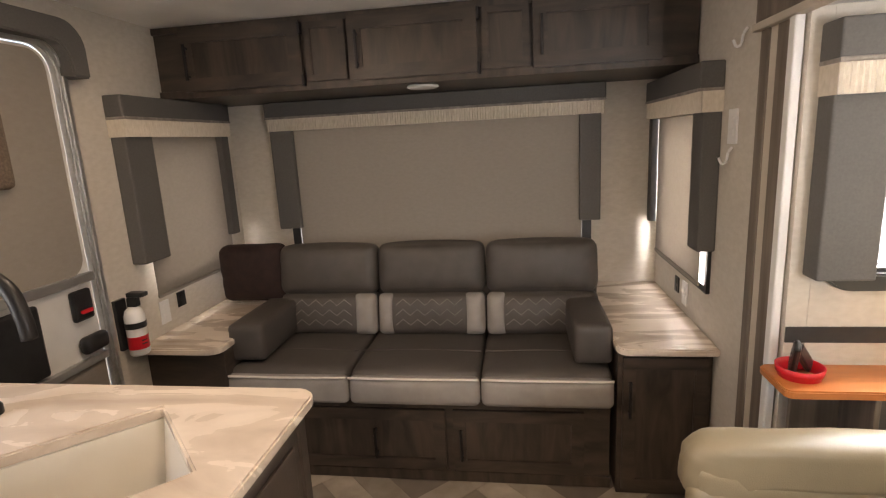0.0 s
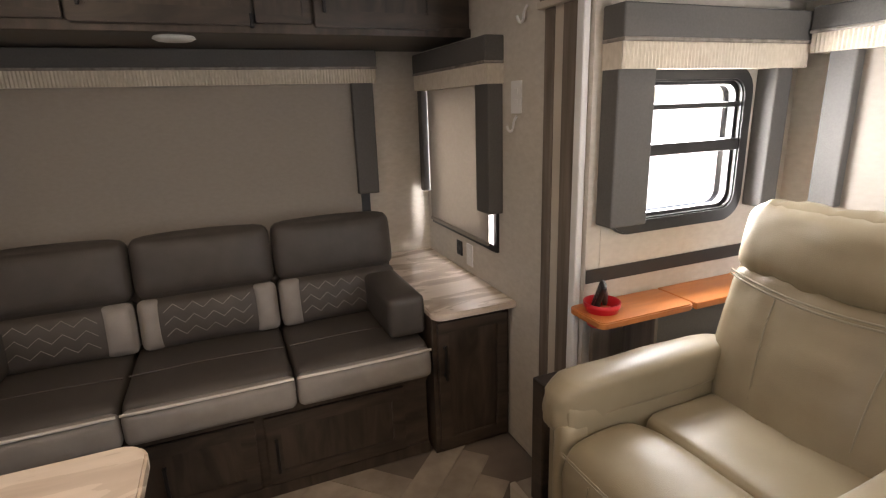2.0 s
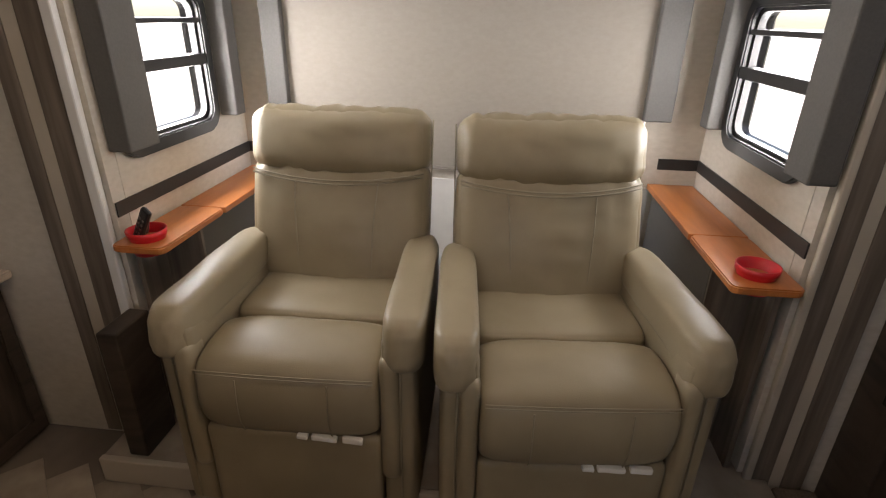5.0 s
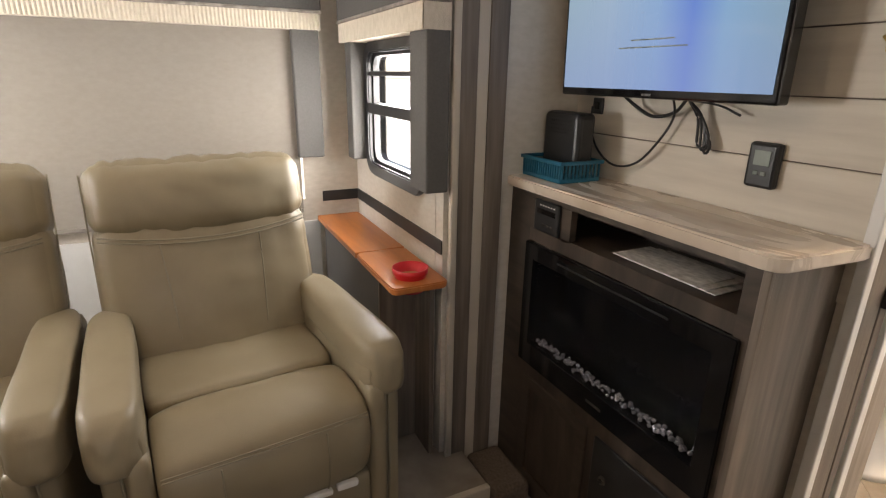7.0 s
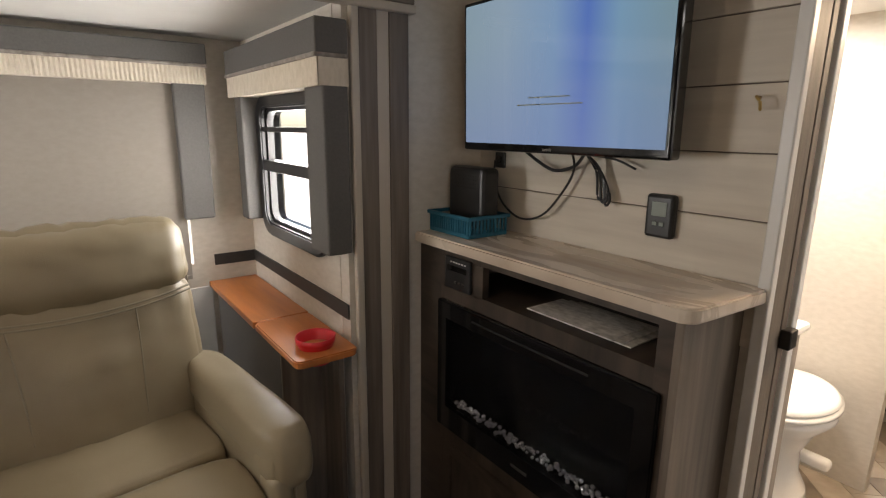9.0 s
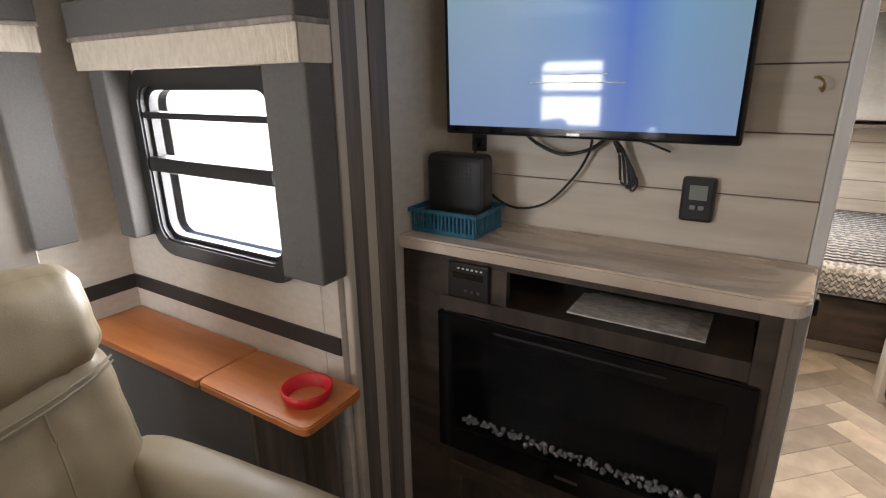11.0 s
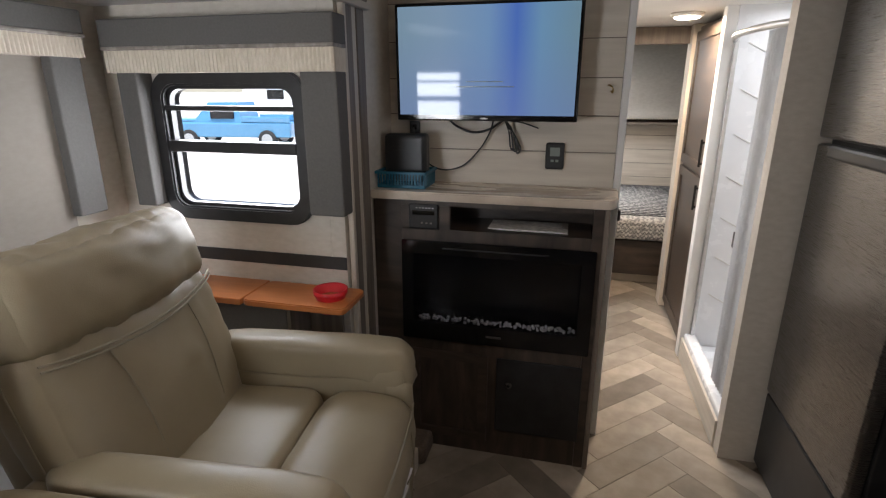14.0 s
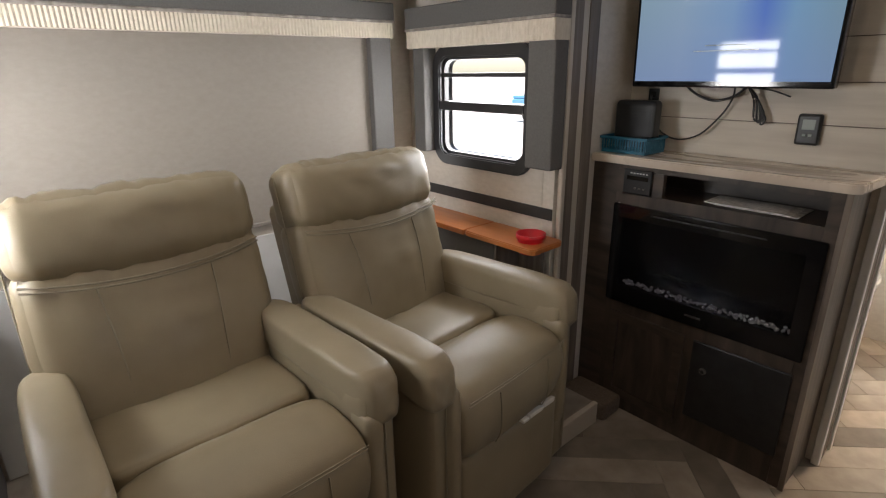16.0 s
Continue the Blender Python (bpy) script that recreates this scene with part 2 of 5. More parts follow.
def box(x0, x1, y0, y1, z0, z1, bev=0.0, seg=2, bm=None):
    own = bmesh.new()
    bmesh.ops.create_cube(own, size=1)
    sx, sy, sz = abs(x1 - x0), abs(y1 - y0), abs(z1 - z0)
    bmesh.ops.scale(own, vec=(sx, sy, sz), verts=own.verts)
    bmesh.ops.translate(own, vec=((x0 + x1) / 2, (y0 + y1) / 2, (z0 + z1) / 2), verts=own.verts)
    if bev:
        bmesh.ops.bevel(own, geom=own.edges[:], offset=min(bev, 0.45 * min(sx, sy, sz)), segments=seg, affect="EDGES", profile=0.5)
    if bm is None:
        return own
    me = bpy.data.meshes.new("tmp")
    own.to_mesh(me)
    own.free()
    bm.from_mesh(me)
    bpy.data.meshes.remove(me)
    return bm


def boxes(*rows, bev=0.0):
    bm = bmesh.new()
    for r in rows:
        box(*r, bev=bev, bm=bm)
    return bm


def cushion(x0, x1, y0, y1, z0, z1, r=0.04, puff=(0.0, 0.0, 0.0), n=10, wrinkle=0.0, m=None):
    """A stuffed, rounded block: puff swells its faces along x, y and z."""
    bm = bmesh.new()
    bmesh.ops.create_cube(bm, size=2)
    bmesh.ops.subdivide_edges(bm, edges=bm.edges[:], cuts=n, use_grid_fill=True)
    h = Vector(((x1 - x0) / 2, (y1 - y0) / 2, (z1 - z0) / 2))
    c = Vector(((x0 + x1) / 2, (y0 + y1) / 2, (z0 + z1) / 2))
    r = min(r, min(h) * 0.98)
    for v in bm.verts:
        u = v.co.copy()
        # denser rows near the edges
        u = Vector([math.copysign(1 - (1 - abs(a)) ** 1.5, a) for a in u])
        p = Vector([u[i] * h[i] for i in range(3)])
        core = Vector([max(-(h[i] - r), min(h[i] - r, p[i])) for i in range(3)])
        d = p - core
        if d.length > 1e-6:
            p = core + d.normalized() * r
        w = [max(0, 1 - u[i] * u[i]) for i in range(3)]
        p += Vector((u.x * puff[0] * w[1] * w[2], u.y * puff[1] * w[0] * w[2], u.z * puff[2] * w[0] * w[1]))
        if wrinkle:
            p += Vector((1, 0.4, 0.6)) * wrinkle * noise.noise(Vector((p.x * 9, p.y * 14, p.z * 22)) + c)
        v.co = p + c
    if m is not None:
        bmesh.ops.transform(bm, matrix=m, verts=bm.verts)
    return bm


def tube(points, radius, sides=8, bm=None, closed=False):
    bm = bm or bmesh.new()
    pts = [Vector(p) for p in points]
    rings = []
    for i, p in enumerate(pts):
        a = pts[i - 1] if i or closed else p
        b = pts[(i + 1) % len(pts)] if i + 1 < len(pts) or closed else p
        d = (b - a).normalized()
        s = d.cross(Vector((0, 0, 1)) if abs(d.z) < 0.9 else Vector((1, 0, 0))).normalized()
        t = d.cross(s)
        rings.append([bm.verts.new(p + (s * math.cos(k * math.tau / sides) + t * math.sin(k * math.tau / sides)) * radius) for k in range(sides)])
    for i in range(len(rings) - (0 if closed else 1)):
        q, w = rings[i], rings[(i + 1) % len(rings)]
        for k in range(sides):
            bm.faces.new((q[k], q[(k + 1) % sides], w[(k + 1) % sides], w[k]))
    if not closed:
        bm.faces.new(rings[0])
        bm.faces.new(rings[-1][::-1])
    return bm


def smooth_line(points, steps=6):
    """Points of a soft curve through the given ones."""
    p = [Vector(q) for q in points]
    p = [p[0] * 2 - p[1]] + p + [p[-1] * 2 - p[-2]]
    out = []
    for i in range(1, len(p) - 2):
        for s in range(steps):
            t = s / steps
            a, b, c, d = p[i - 1], p[i], p[i + 1], p[i + 2]
            out.append(0.5 * (2 * b + (c - a) * t + (2 * a - 5 * b + 4 * c - d) * t * t + (3 * b - a - 3 * c + d) * t ** 3))
    return out + [p[-2]]


def lathe(profile, at, sides=24, bm=None, sx=1.0, sy=1.0):
    bm = bm or bmesh.new()
    rings = []
    for r, z in profile:
        rings.append([bm.verts.new((at[0] + r * sx * math.cos(k * math.tau / sides), at[1] + r * sy * math.sin(k * math.tau / sides), at[2] + z)) for k in range(sides)])
    for q, w in zip(rings, rings[1:]):
        for k in range(sides):
            bm.faces.new((q[k], q[(k + 1) % sides], w[(k + 1) % sides], w[k]))
    bm.faces.new(rings[0][::-1])
    bm.faces.new(rings[-1])
    return bm


def plate(loop, z0, z1, hole=None, bev=0.006):
    """A slab from a plan outline, with an optional hole."""
    bm = bmesh.new()
    loops = [loop] + ([hole] if hole else [])
    edges = []
    for lp in loops:
        vs = [bm.verts.new((x, y, z0)) for x, y in lp]
        edges += [bm.edges.new((vs[i], vs[(i + 1) % len(vs)])) for i in range(len(vs))]
    bmesh.ops.triangle_fill(bm, edges=edges, use_beauty=True)
    ex = bmesh.ops.extrude_face_region(bm, geom=bm.faces[:])
    bmesh.ops.translate(bm, vec=(0, 0, z1 - z0), verts=[v for v in ex["geom"] if isinstance(v, bmesh.types.BMVert)])
    bmesh.ops.recalc_face_normals(bm, faces=bm.faces)
    if bev:
        rim = [e for e in bm.edges if len(e.link_faces) == 2 and e.calc_face_angle(0) > 1.0]
        bmesh.ops.bevel(bm, geom=rim, offset=bev, segments=2, affect="EDGES")
    return bm


def arc(cx, cy, r, a0, a1, n=6):
    return [(cx + r * math.cos(radians(a0 + (a1 - a0) * i / n)), cy + r * math.sin(radians(a0 + (a1 - a0) * i / n))) for i in range(n + 1)]


def rounded(u0, u1, v0, v1, r, n=6):
    return arc(u1 - r, v0 + r, r, -90, 0, n) + arc(u1 - r, v1 - r, r, 0, 90, n) + arc(u0 + r, v1 - r, r, 90, 180, n) + arc(u0 + r, v0 + r, r, 180, 270, n)


def holed_wall(axis, p0, p1, u0, u1, z0, z1, holes):
    """A wall of thickness p0..p1 across the axis, from u0 to u1, with openings (u0, u1, z0, z1)."""
    bm = bmesh.new()
    us = sorted({u0, u1, *[h[0] for h in holes], *[h[1] for h in holes]})
    for a, b in zip(us, us[1:]):
        cuts = sorted([(h[2], h[3]) for h in holes if h[0] <= a and h[1] >= b])
        z = z0
        for c, d in cuts + [(z1, z1)]:
            if c > z:
                if axis == "x":
                    box(p0, p1, a, b, z, c, bm=bm)
                else:
                    box(a, b, p0, p1, z, c, bm=bm)
            z = d
    return bm


def upright(bm, axis, p):
    """Turns a plan slab (u, v, thickness) upright: u along the wall, v up, thickness out from p."""
    for v in bm.verts:
        u, w, t = v.co
        v.co = (p + t, u, w) if axis == "x" else (u, p + t, w)
    return bm

# ---- structure ----
H = 2.08
setting("floor", boxes((-0.1, 2.48, -7.5, 0.2, -0.06, -0.006)), M_SUB, "dark underlay showing in the plank joints", "floor")
setting("ceiling", boxes((-0.1, 2.48, -3.86, 0.2, H, H + 0.06)), M_CEIL, "smooth white ceiling panel of the living area")
setting("ceiling_hall", boxes((-0.1, 2.48, -7.5, -3.86, 1.90, 1.96)), M_CEIL, "lower white ceiling over hall and bedroom", "ceiling")
setting("wall_west", holed_wall("x", -0.06, 0, -7.5, 0.18, 0, H, [(-1.72, -1.05, 0.04, 1.92), (-0.69, -0.10, 0.92, 1.62), (-2.85, -2.05, 1.1, 1.55)]), M_WALL, "cream linen-textured wall with the entry door", "wall")
setting("wall_north", holed_wall("y", 0.12, 0.18, 0, 2.42, 0, H, [(0.36, 2.04, 0.80, 1.62)]), M_WALL, "cream linen-textured rear wall behind the sofa", "wall")
setting("wall_east", holed_wall("x", 2.42, 2.48, -3.89, 0.18, 0, H, [(-0.70, 0.02, 0.86, 1.62), (-3.36, -1.27, 0, 1.85)]), M_WALL, "cream linen-textured wall open to the slide-out", "wall")
setting("wall_hall_east", boxes((2.42, 2.48, -7.5, -3.89, 0, 1.92)), M_WALL, "cream wall of bathroom and bedroom", "wall")
setting("wall_slide_north", holed_wall("y", -1.30, -1.24, 2.481, 3.40, 0, 1.84, [(2.54, 3.05, 1.09, 1.53)]), M_WALL, "cream end wall of the slide-out with a window", "wall")
setting("wall_slide_south", holed_wall("y", -3.39, -3.33, 2.481, 3.40, 0, 1.84, [(2.58, 3.09, 1.095, 1.525)]), M_WALL, "cream end wall of the slide-out with a window", "wall")
setting("wall_slide_east", holed_wall("x", 3.34, 3.40, -3.33, -1.30, 0, 1.84, [(-3.08, -1.52, 0.90, 1.60)]), M_WALL, "cream long wall of the slide-out with a shaded window", "wall")
setting("ceiling_slide", boxes((2.4202, 3.40, -3.39, -1.24, 1.7905, 1.85)), M_CEIL, "white ceiling of the slide-out", "ceiling")
setting("wall_slide_south_edge", boxes((2.425, 2.485, -3.37, -3.332, 0.10, 1.79)), M_WALL, "cream edge return of the slide-out wall", "wall")
setting("wall_slide_north_edge", boxes((2.425, 2.485, -1.298, -1.26, 0.10, 1.79)), M_WALL, "cream edge return of the slide-out wall", "wall")
setting("wall_partition", boxes((1.50, 2.42, -3.89, -3.842, 0, H)), M_WALL, "partition wall behind the television", "wall")
setting("wall_column", boxes((0.0, 0.97, -3.86, -3.79, 0, H)), M_WALL, "cream end wall beside the refrigerator", "wall")
setting("wall_bedroom_end", boxes((0, 2.42, -7.5, -7.44, 0, 1.92)), M_WALL, "bedroom end wall", "wall")
setting("wall_bath_south", boxes((1.52, 2.42, -5.26, -5.2, 0, 1.90)), M_WALL, "plain cream bathroom wall", "wall")
setting("trim_passage_header", boxes((0.97, 1.50, -3.87, -3.80, 1.83, 2.078), bev=0.004), M_GREYW, "brown wood header over the hall passage", "trim")
setting("trim_bedroom_header", boxes((0.86, 1.52, -5.62, -5.56, 1.79, 1.895), bev=0.004), M_GREYW, "brown wood header over the bedroom doorway", "trim")
for i, (a, b, m) in enumerate(((-1.115, -1.06, M_GREYW), (-1.165, -1.115, M_CREAM), (-1.245, -1.165, M_GREYW), (-3.43, -3.372, M_GREYW), (-3.47, -3.43, M_CREAM), (-3.535, -3.47, M_GREYW))):
    setting("trim_slide_%d" % (i + 1), boxes((2.405 if m is M_GREYW else 2.409, 2.4195, a, b, 0.02, 1.80), bev=0.003), m, "grey-brown and cream slide-out fascia strip", "trim")
setting("trim_slide_edge_1", boxes((2.395, 2.42, -1.285, -1.247, 0.02, 1.80), bev=0.006), M_WHITE, "white slide-out seal moulding", "trim")
setting("trim_slide_edge_2", boxes((2.398, 2.42, -3.371, -3.345, 0.02, 1.80), bev=0.006), M_CREAM, "cream slide-out seal moulding", "trim")
setting("trim_slide_header", boxes((2.395, 2.4195, -3.55, -1.04, 1.80, 1.93), bev=0.004), M_GREYW, "grey-brown wood header over the slide-out", "trim")
setting("trim_slide_header_lip", boxes((2.385, 2.4195, -3.55, -1.04, 1.775, 1.798), bev=0.004), M_CREAM, "cream lip under the slide-out header", "trim")

# slide-out floor, raised
setting("floor_slide", boxes((2.22, 3.34, -3.42, -1.20, 0.0, 0.094), bev=0.004), M_FLOOR, "raised plank floor of the slide-out", "floor")
setting("trim_slide_floor_edge", boxes((2.195, 2.219, -3.42, -1.20, 0.0, 0.10), bev=0.005), M_CREAM, "pale nosing on the slide-out floor edge", "trim")
setting("floor_carpet_step", boxes((2.17, 2.40, -3.572, -3.43, 0.0, 0.085), bev=0.02), M_CARPET, "brown carpeted step beside the fireplace cabinet", "step")
tagged(part("slide_end_panel", boxes((2.23, 2.39, -1.36, -1.29, 0.095, 0.58), bev=0.006), M_WOOD), "dark wood low panel beside the recliner", "panel")

# shower, hall
setting("wall_shower_back", boxes((0.0, 0.93, -4.74, -4.69, 0, 1.9)), M_SHOWER, "white shower surround wall", "wall")
setting("wall_shower_side", boxes((0.005, 0.05, -4.69, -3.865, 0, 1.9)), M_SHOWER, "white shower surround wall", "wall")
setting("trim_shower_post", boxes((0.93, 0.985, -4.76, -4.69, 0, 1.9), bev=0.005), M_WHITE, "white post beside the shower", "trim")
setting("trim_hall_post", boxes((0.90, 0.985, -5.62, -5.48, 0, 1.9), bev=0.005), M_CREAM, "cream door post of the bedroom", "trim")
setting("wall_bedroom_west", boxes((0.86, 0.90, -5.62, -5.56, 0, 1.79)), M_WALL, "bedroom partition", "wall")

# ---- outside ----
setting("ground", boxes((-300, 300, -300, 300, -0.95, -0.9)), M_GROUND, "pale gravel lot outside the windows", "ground")


def pickup(name, at, rz, paint, label):
    t = thing(name, label, "truck", (0, 0, 0))
    part("body", boxes((-2.7, 2.7, -0.95, 0.95, 0.45, 1.05), (-2.7, -0.6, -0.95, -0.85, 1.05, 1.3), (-2.7, -0.6, 0.85, 0.95, 1.05, 1.3), (1.3, 2.7, -0.9, 0.9, 1.05, 1.2), bev=0.06), paint, t)
    cab = bmesh.new()
    box(-0.6, 1.5, -0.9, 0.9, 1.05, 1.85, bm=cab)
    for v in cab.verts:
        if v.co.z > 1.5:
            v.co.x = -0.45 if v.co.x < 0 else 0.8
            v.co.y *= 0.85
    cab_ob = part("cab", cab, paint, t)
    part("side_window", boxes((-0.3, 0.7, -0.93, -0.80, 1.2, 1.65), bev=0.02), M_GLOSSBLK, cab_ob)
    part("side_window", boxes((-0.3, 0.7, 0.80, 0.93, 1.2, 1.65), bev=0.02), M_GLOSSBLK, cab_ob)
    for wx in (-1.7, 1.7):
        for wy in (-0.9, 0.9):
            w = lathe(((0.30, -0.12), (0.38, -0.10), (0.38, 0.10), (0.30, 0.12)), (0, 0, 0), 20)
            bmesh.ops.transform(w, matrix=pose(wx, wy, 0.38, 90, 0, 0), verts=w.verts)
            wh = part("wheel", w, M_TYRE, t)
            q = lathe(((0.16, -0.13), (0.23, -0.125), (0.23, 0.125), (0.16, 0.13)), (0, 0, 0), 16)
            bmesh.ops.transform(q, matrix=pose(wx, wy, 0.38, 90, 0, 0), verts=q.verts)
            part("rim", q, M_ALU, wh)
    t.matrix_basis = pose(*at, 0, 0, rz)
    return t


pickup("pickup_truck", (15.8, -22.0, -0.9), 8, M_TRUCK, "blue pickup truck parked on the gravel lot")
pickup("pickup_truck", (7.5, -24.0, -0.9), 20, M_VANP, "white pickup truck parked on the gravel lot")


def travel_trailer(at, rz):
    t = thing("travel_trailer", "white travel trailer parked beyond the lot", "trailer")
    part("body", boxes((-4, 4, -1.2, 1.2, 0.7, 3.1), bev=0.15), M_VANP, t)
    part("window", boxes((-2.4, -1.2, 1.18, 1.22, 1.7, 2.3), bev=0.02), M_GLOSSBLK, t)
    part("window", boxes((1.0, 2.2, 1.18, 1.22, 1.7, 2.3), bev=0.02), M_GLOSSBLK, t)
    for wx in (-0.5, 0.5):
        w = lathe(((0.25, -0.1), (0.36, -0.09), (0.36, 0.09), (0.25, 0.1)), (0, 0, 0), 18)
        bmesh.ops.transform(w, matrix=pose(wx, 1.0, 0.36, 90, 0, 0), verts=w.verts)
        part("wheel", w, M_TYRE, t)
    for lx in (-3.5, 3.4):
        part("jack_leg", boxes((lx, lx + 0.1, 0.9, 1.0, 0, 0.75)), M_ALU, t)
    t.matrix_basis = pose(*at, 0, 0, rz)


travel_trailer((20.0, -36.0, -0.9), 5)

# ---- windows, shades ----


def slide_window(name, y, out, x0, x1, z0, z1):
    """A black-framed window with three panes; out is the way out, +1 north or -1 south."""
    t = thing(name, "black-framed window with three clear panes", "window", ((x0 + x1) / 2, y, z0), kind="structure")
    a = y - out * 0.022
    fr = upright(plate(rounded(x0 - 0.05, x1 + 0.05, z0 - 0.05, z1 + 0.05, 0.09), -0.022 if out > 0 else 0, 0 if out > 0 else 0.022, rounded(x0, x1, z0, z1, 0.05), 0.006), "y", y)
    part("window_frame", fr, M_BLACK, t)
    part("window_frame", upright(plate(rounded(x0 - 0.004, x1 + 0.004, z0 - 0.004, z1 + 0.004, 0.05), 0, 0.05 * out, rounded(x0 + 0.012, x1 - 0.012, z0 + 0.012, z1 - 0.012, 0.045), 0), "y", y), M_BLACK, t)
    hz, tz = z0 + (z1 - z0) * 0.51, z0 + (z1 - z0) * 0.82
    part("mullion", boxes((x0, x1, a, y + out * 0.03, hz - 0.02, hz + 0.02), bev=0.004), M_BLACK, t)
    part("mullion", boxes((x0, x1, a + out * 0.008, y + out * 0.03, tz - 0.009, tz + 0.009), bev=0.003), M_BLACK, t)
    for c, d in ((z0 + 0.01, hz - 0.02), (hz + 0.02, tz - 0.009), (tz + 0.009, z1 - 0.01)):
        p = part("pane", boxes((x0 + 0.01, x1 - 0.01, y + out * 0.034, y + out * 0.038, c, d)), M_GLASS, t)
        p.visible_shadow = False
    return t


slide_window("window_1", -1.30, 1, 2.54, 3.05, 1.09, 1.53)
slide_window("window_2", -3.33, -1, 2.58, 3.09, 1.095, 1.525)


def ribbed_band(axis, p, side, u0, u1, z0, z1, depth):
    """Ribbed cloth band along a valance: small upright folds."""
    bm = bmesh.new()
    n = max(4, int((u1 - u0) / 0.014))
    cols = []
    for i in range(n * 2 + 1):
        u = u0 + (u1 - u0) * i / (n * 2)
        d = p + side * (depth + (0.004 if i % 2 else 0.0))
        cols.append([bm.verts.new((d, u, z) if axis == "x" else (u, d, z)) for z in (z0, (z0 + z1) / 2 + 0.004, z1)])
    for a, b in zip(cols, cols[1:]):
        for k in range(2):
            bm.faces.new((a[k], b[k], b[k + 1], a[k + 1]))
    if axis == "x":
        box(min(p, p + side * (depth - 0.004)), max(p, p + side * (depth - 0.004)), u0 - 0.001, u1 + 0.001, z0, z1, bm=bm)
    else:
        box(u0 - 0.001, u1 + 0.001, min(p, p + side * (depth - 0.004)), max(p, p + side * (depth - 0.004)), z0, z1, bm=bm)
    return bm


def side_box(axis, p, side, u0, u1, z0, z1, depth, bev=0.006):
    a, b = sorted((p, p + side * depth))
    return boxes((a, b, u0, u1, z0, z1), bev=bev) if axis == "x" else boxes((u0, u1, a, b, z0, z1), bev=bev)


def window_treatment(axis, p, side, u0, u1, zb, zt, legs, leg_bottom, depth, label, shade=None):
    """Padded valance with a ribbed band, side panels and, where drawn, a roller shade."""
    at = (p, (u0 + u1) / 2, zb) if axis == "x" else ((u0 + u1) / 2, p, zb)
    t = thing("window_valance", label, "valance", at)
    zm = zb + (zt - zb) * 0.42
    part("valance_board", side_box(axis, p, side, u0, u1, zm + 0.008, zt, depth), M_DARKFAB, t)
    part("valance_piping", side_box(axis, p, side, u0, u1, zm, zm + 0.012, depth + 0.004, 0.004), M_LIGHTW, t)
    part("ribbed_band", ribbed_band(axis, p, side, u0 + 0.005, u1 - 0.005, zb, zm, depth - 0.006), M_BAND, t, "cream ribbed fabric band")
    for a, b in legs:
        part("side_panel", side_box(axis, p, side, a, b, leg_bottom, zb + 0.01, depth * 0.8), M_DARKFAB, t)
    if shade:
        a, b, z, d = shade
        sh = tagged(part("roller_shade", side_box(axis, p + side * d, side, a, b, z, zb + 0.03, 0.003, 0), M_SHADE), "greige roller shade drawn down over the window", "shade")
        part("hem_bar", side_box(axis, p + side * (d - 0.004), side, a, b, z - 0.012, z + 0.006, 0.012, 0.003), M_SHADE, sh)
    return t


CH = "charcoal fabric window valance with cream ribbed band"
window_treatment("y", 0.12, -1, 0.27, 2.13, 1.60, 1.755, ((0.28, 0.412), (2.0, 2.11)), 1.04, 0.10, CH, (0.398, 2.015, 0.80, 0.045))
window_treatment("x", 2.42, -1, -0.76, 0.07, 1.555, 1.735, ((-0.75, -0.63), (0.01, 0.06)), 1.03, 0.085, CH, (-0.675, 0.0, 0.885, 0.03))
window_treatment("x", 0.0, 1, -0.84, -0.02, 1.585, 1.755, ((-0.83, -0.66), (-0.10, -0.03)), 1.04, 0.085, CH, (-0.74, -0.07, 0.87, 0.03))
window_treatment("y", -1.30, -1, 2.45, 3.26, 1.565, 1.745, ((2.455, 2.60), (3.13, 3.21)), 1.085, 0.095, CH)
window_treatment("y", -3.33, 1, 2.385, 3.245, 1.565, 1.735, ((2.39, 2.517), (3.135, 3.215)), 1.10, 0.095, CH)
window_treatment("x", 3.34, -1, -3.17, -1.40, 1.61, 1.755, ((-3.16, -3.05), (-1.55, -1.46)), 1.10, 0.11, CH, (-3.06, -1.53, 0.865, 0.05))
for (a, b, c, d, lab) in ((2.40, 3.34, -1.302, -1.306, 0), (2.40, 3.34, -3.330, -3.325, 0)):
    setting("trim_black_band", boxes((a + 0.025, b, min(c, d), max(c, d), 0.885, 0.932)), M_STRIPE, "black horizontal band on the slide-out wall", "trim")
setting("trim_black_band_end", boxes((3.334, 3.339, -3.325, -3.16, 0.885, 0.932)), M_STRIPE, "black horizontal band on the slide-out wall", "trim")
setting("trim_black_band_end_2", boxes((3.334, 3.339, -1.47, -1.307, 0.885, 0.932)), M_STRIPE, "black horizontal band on the slide-out wall", "trim")
setting("trim_lower_panel", boxes((3.328, 3.339, -3.14, -1.46, 0.10, 0.80), bev=0.003), M_DOORP, "pale grey lower panel of the slide-out wall", "trim")
setting("window_3", holed_wall("y", 0.10, 0.12, 0.33, 2.07, 0.77, 1.65, [(0.38, 2.02, 0.82, 1.6)]), M_BLACK, "black frame of the shaded rear window", "window")
setting("window_4", holed_wall("x", 2.405, 2.42, -0.715, 0.03, 0.85, 1.65, [(-0.69, 0.01, 0.88, 1.61)]), M_BLACK, "black frame of the shaded side window", "window")

# ---- wall shelves in the slide-out ----


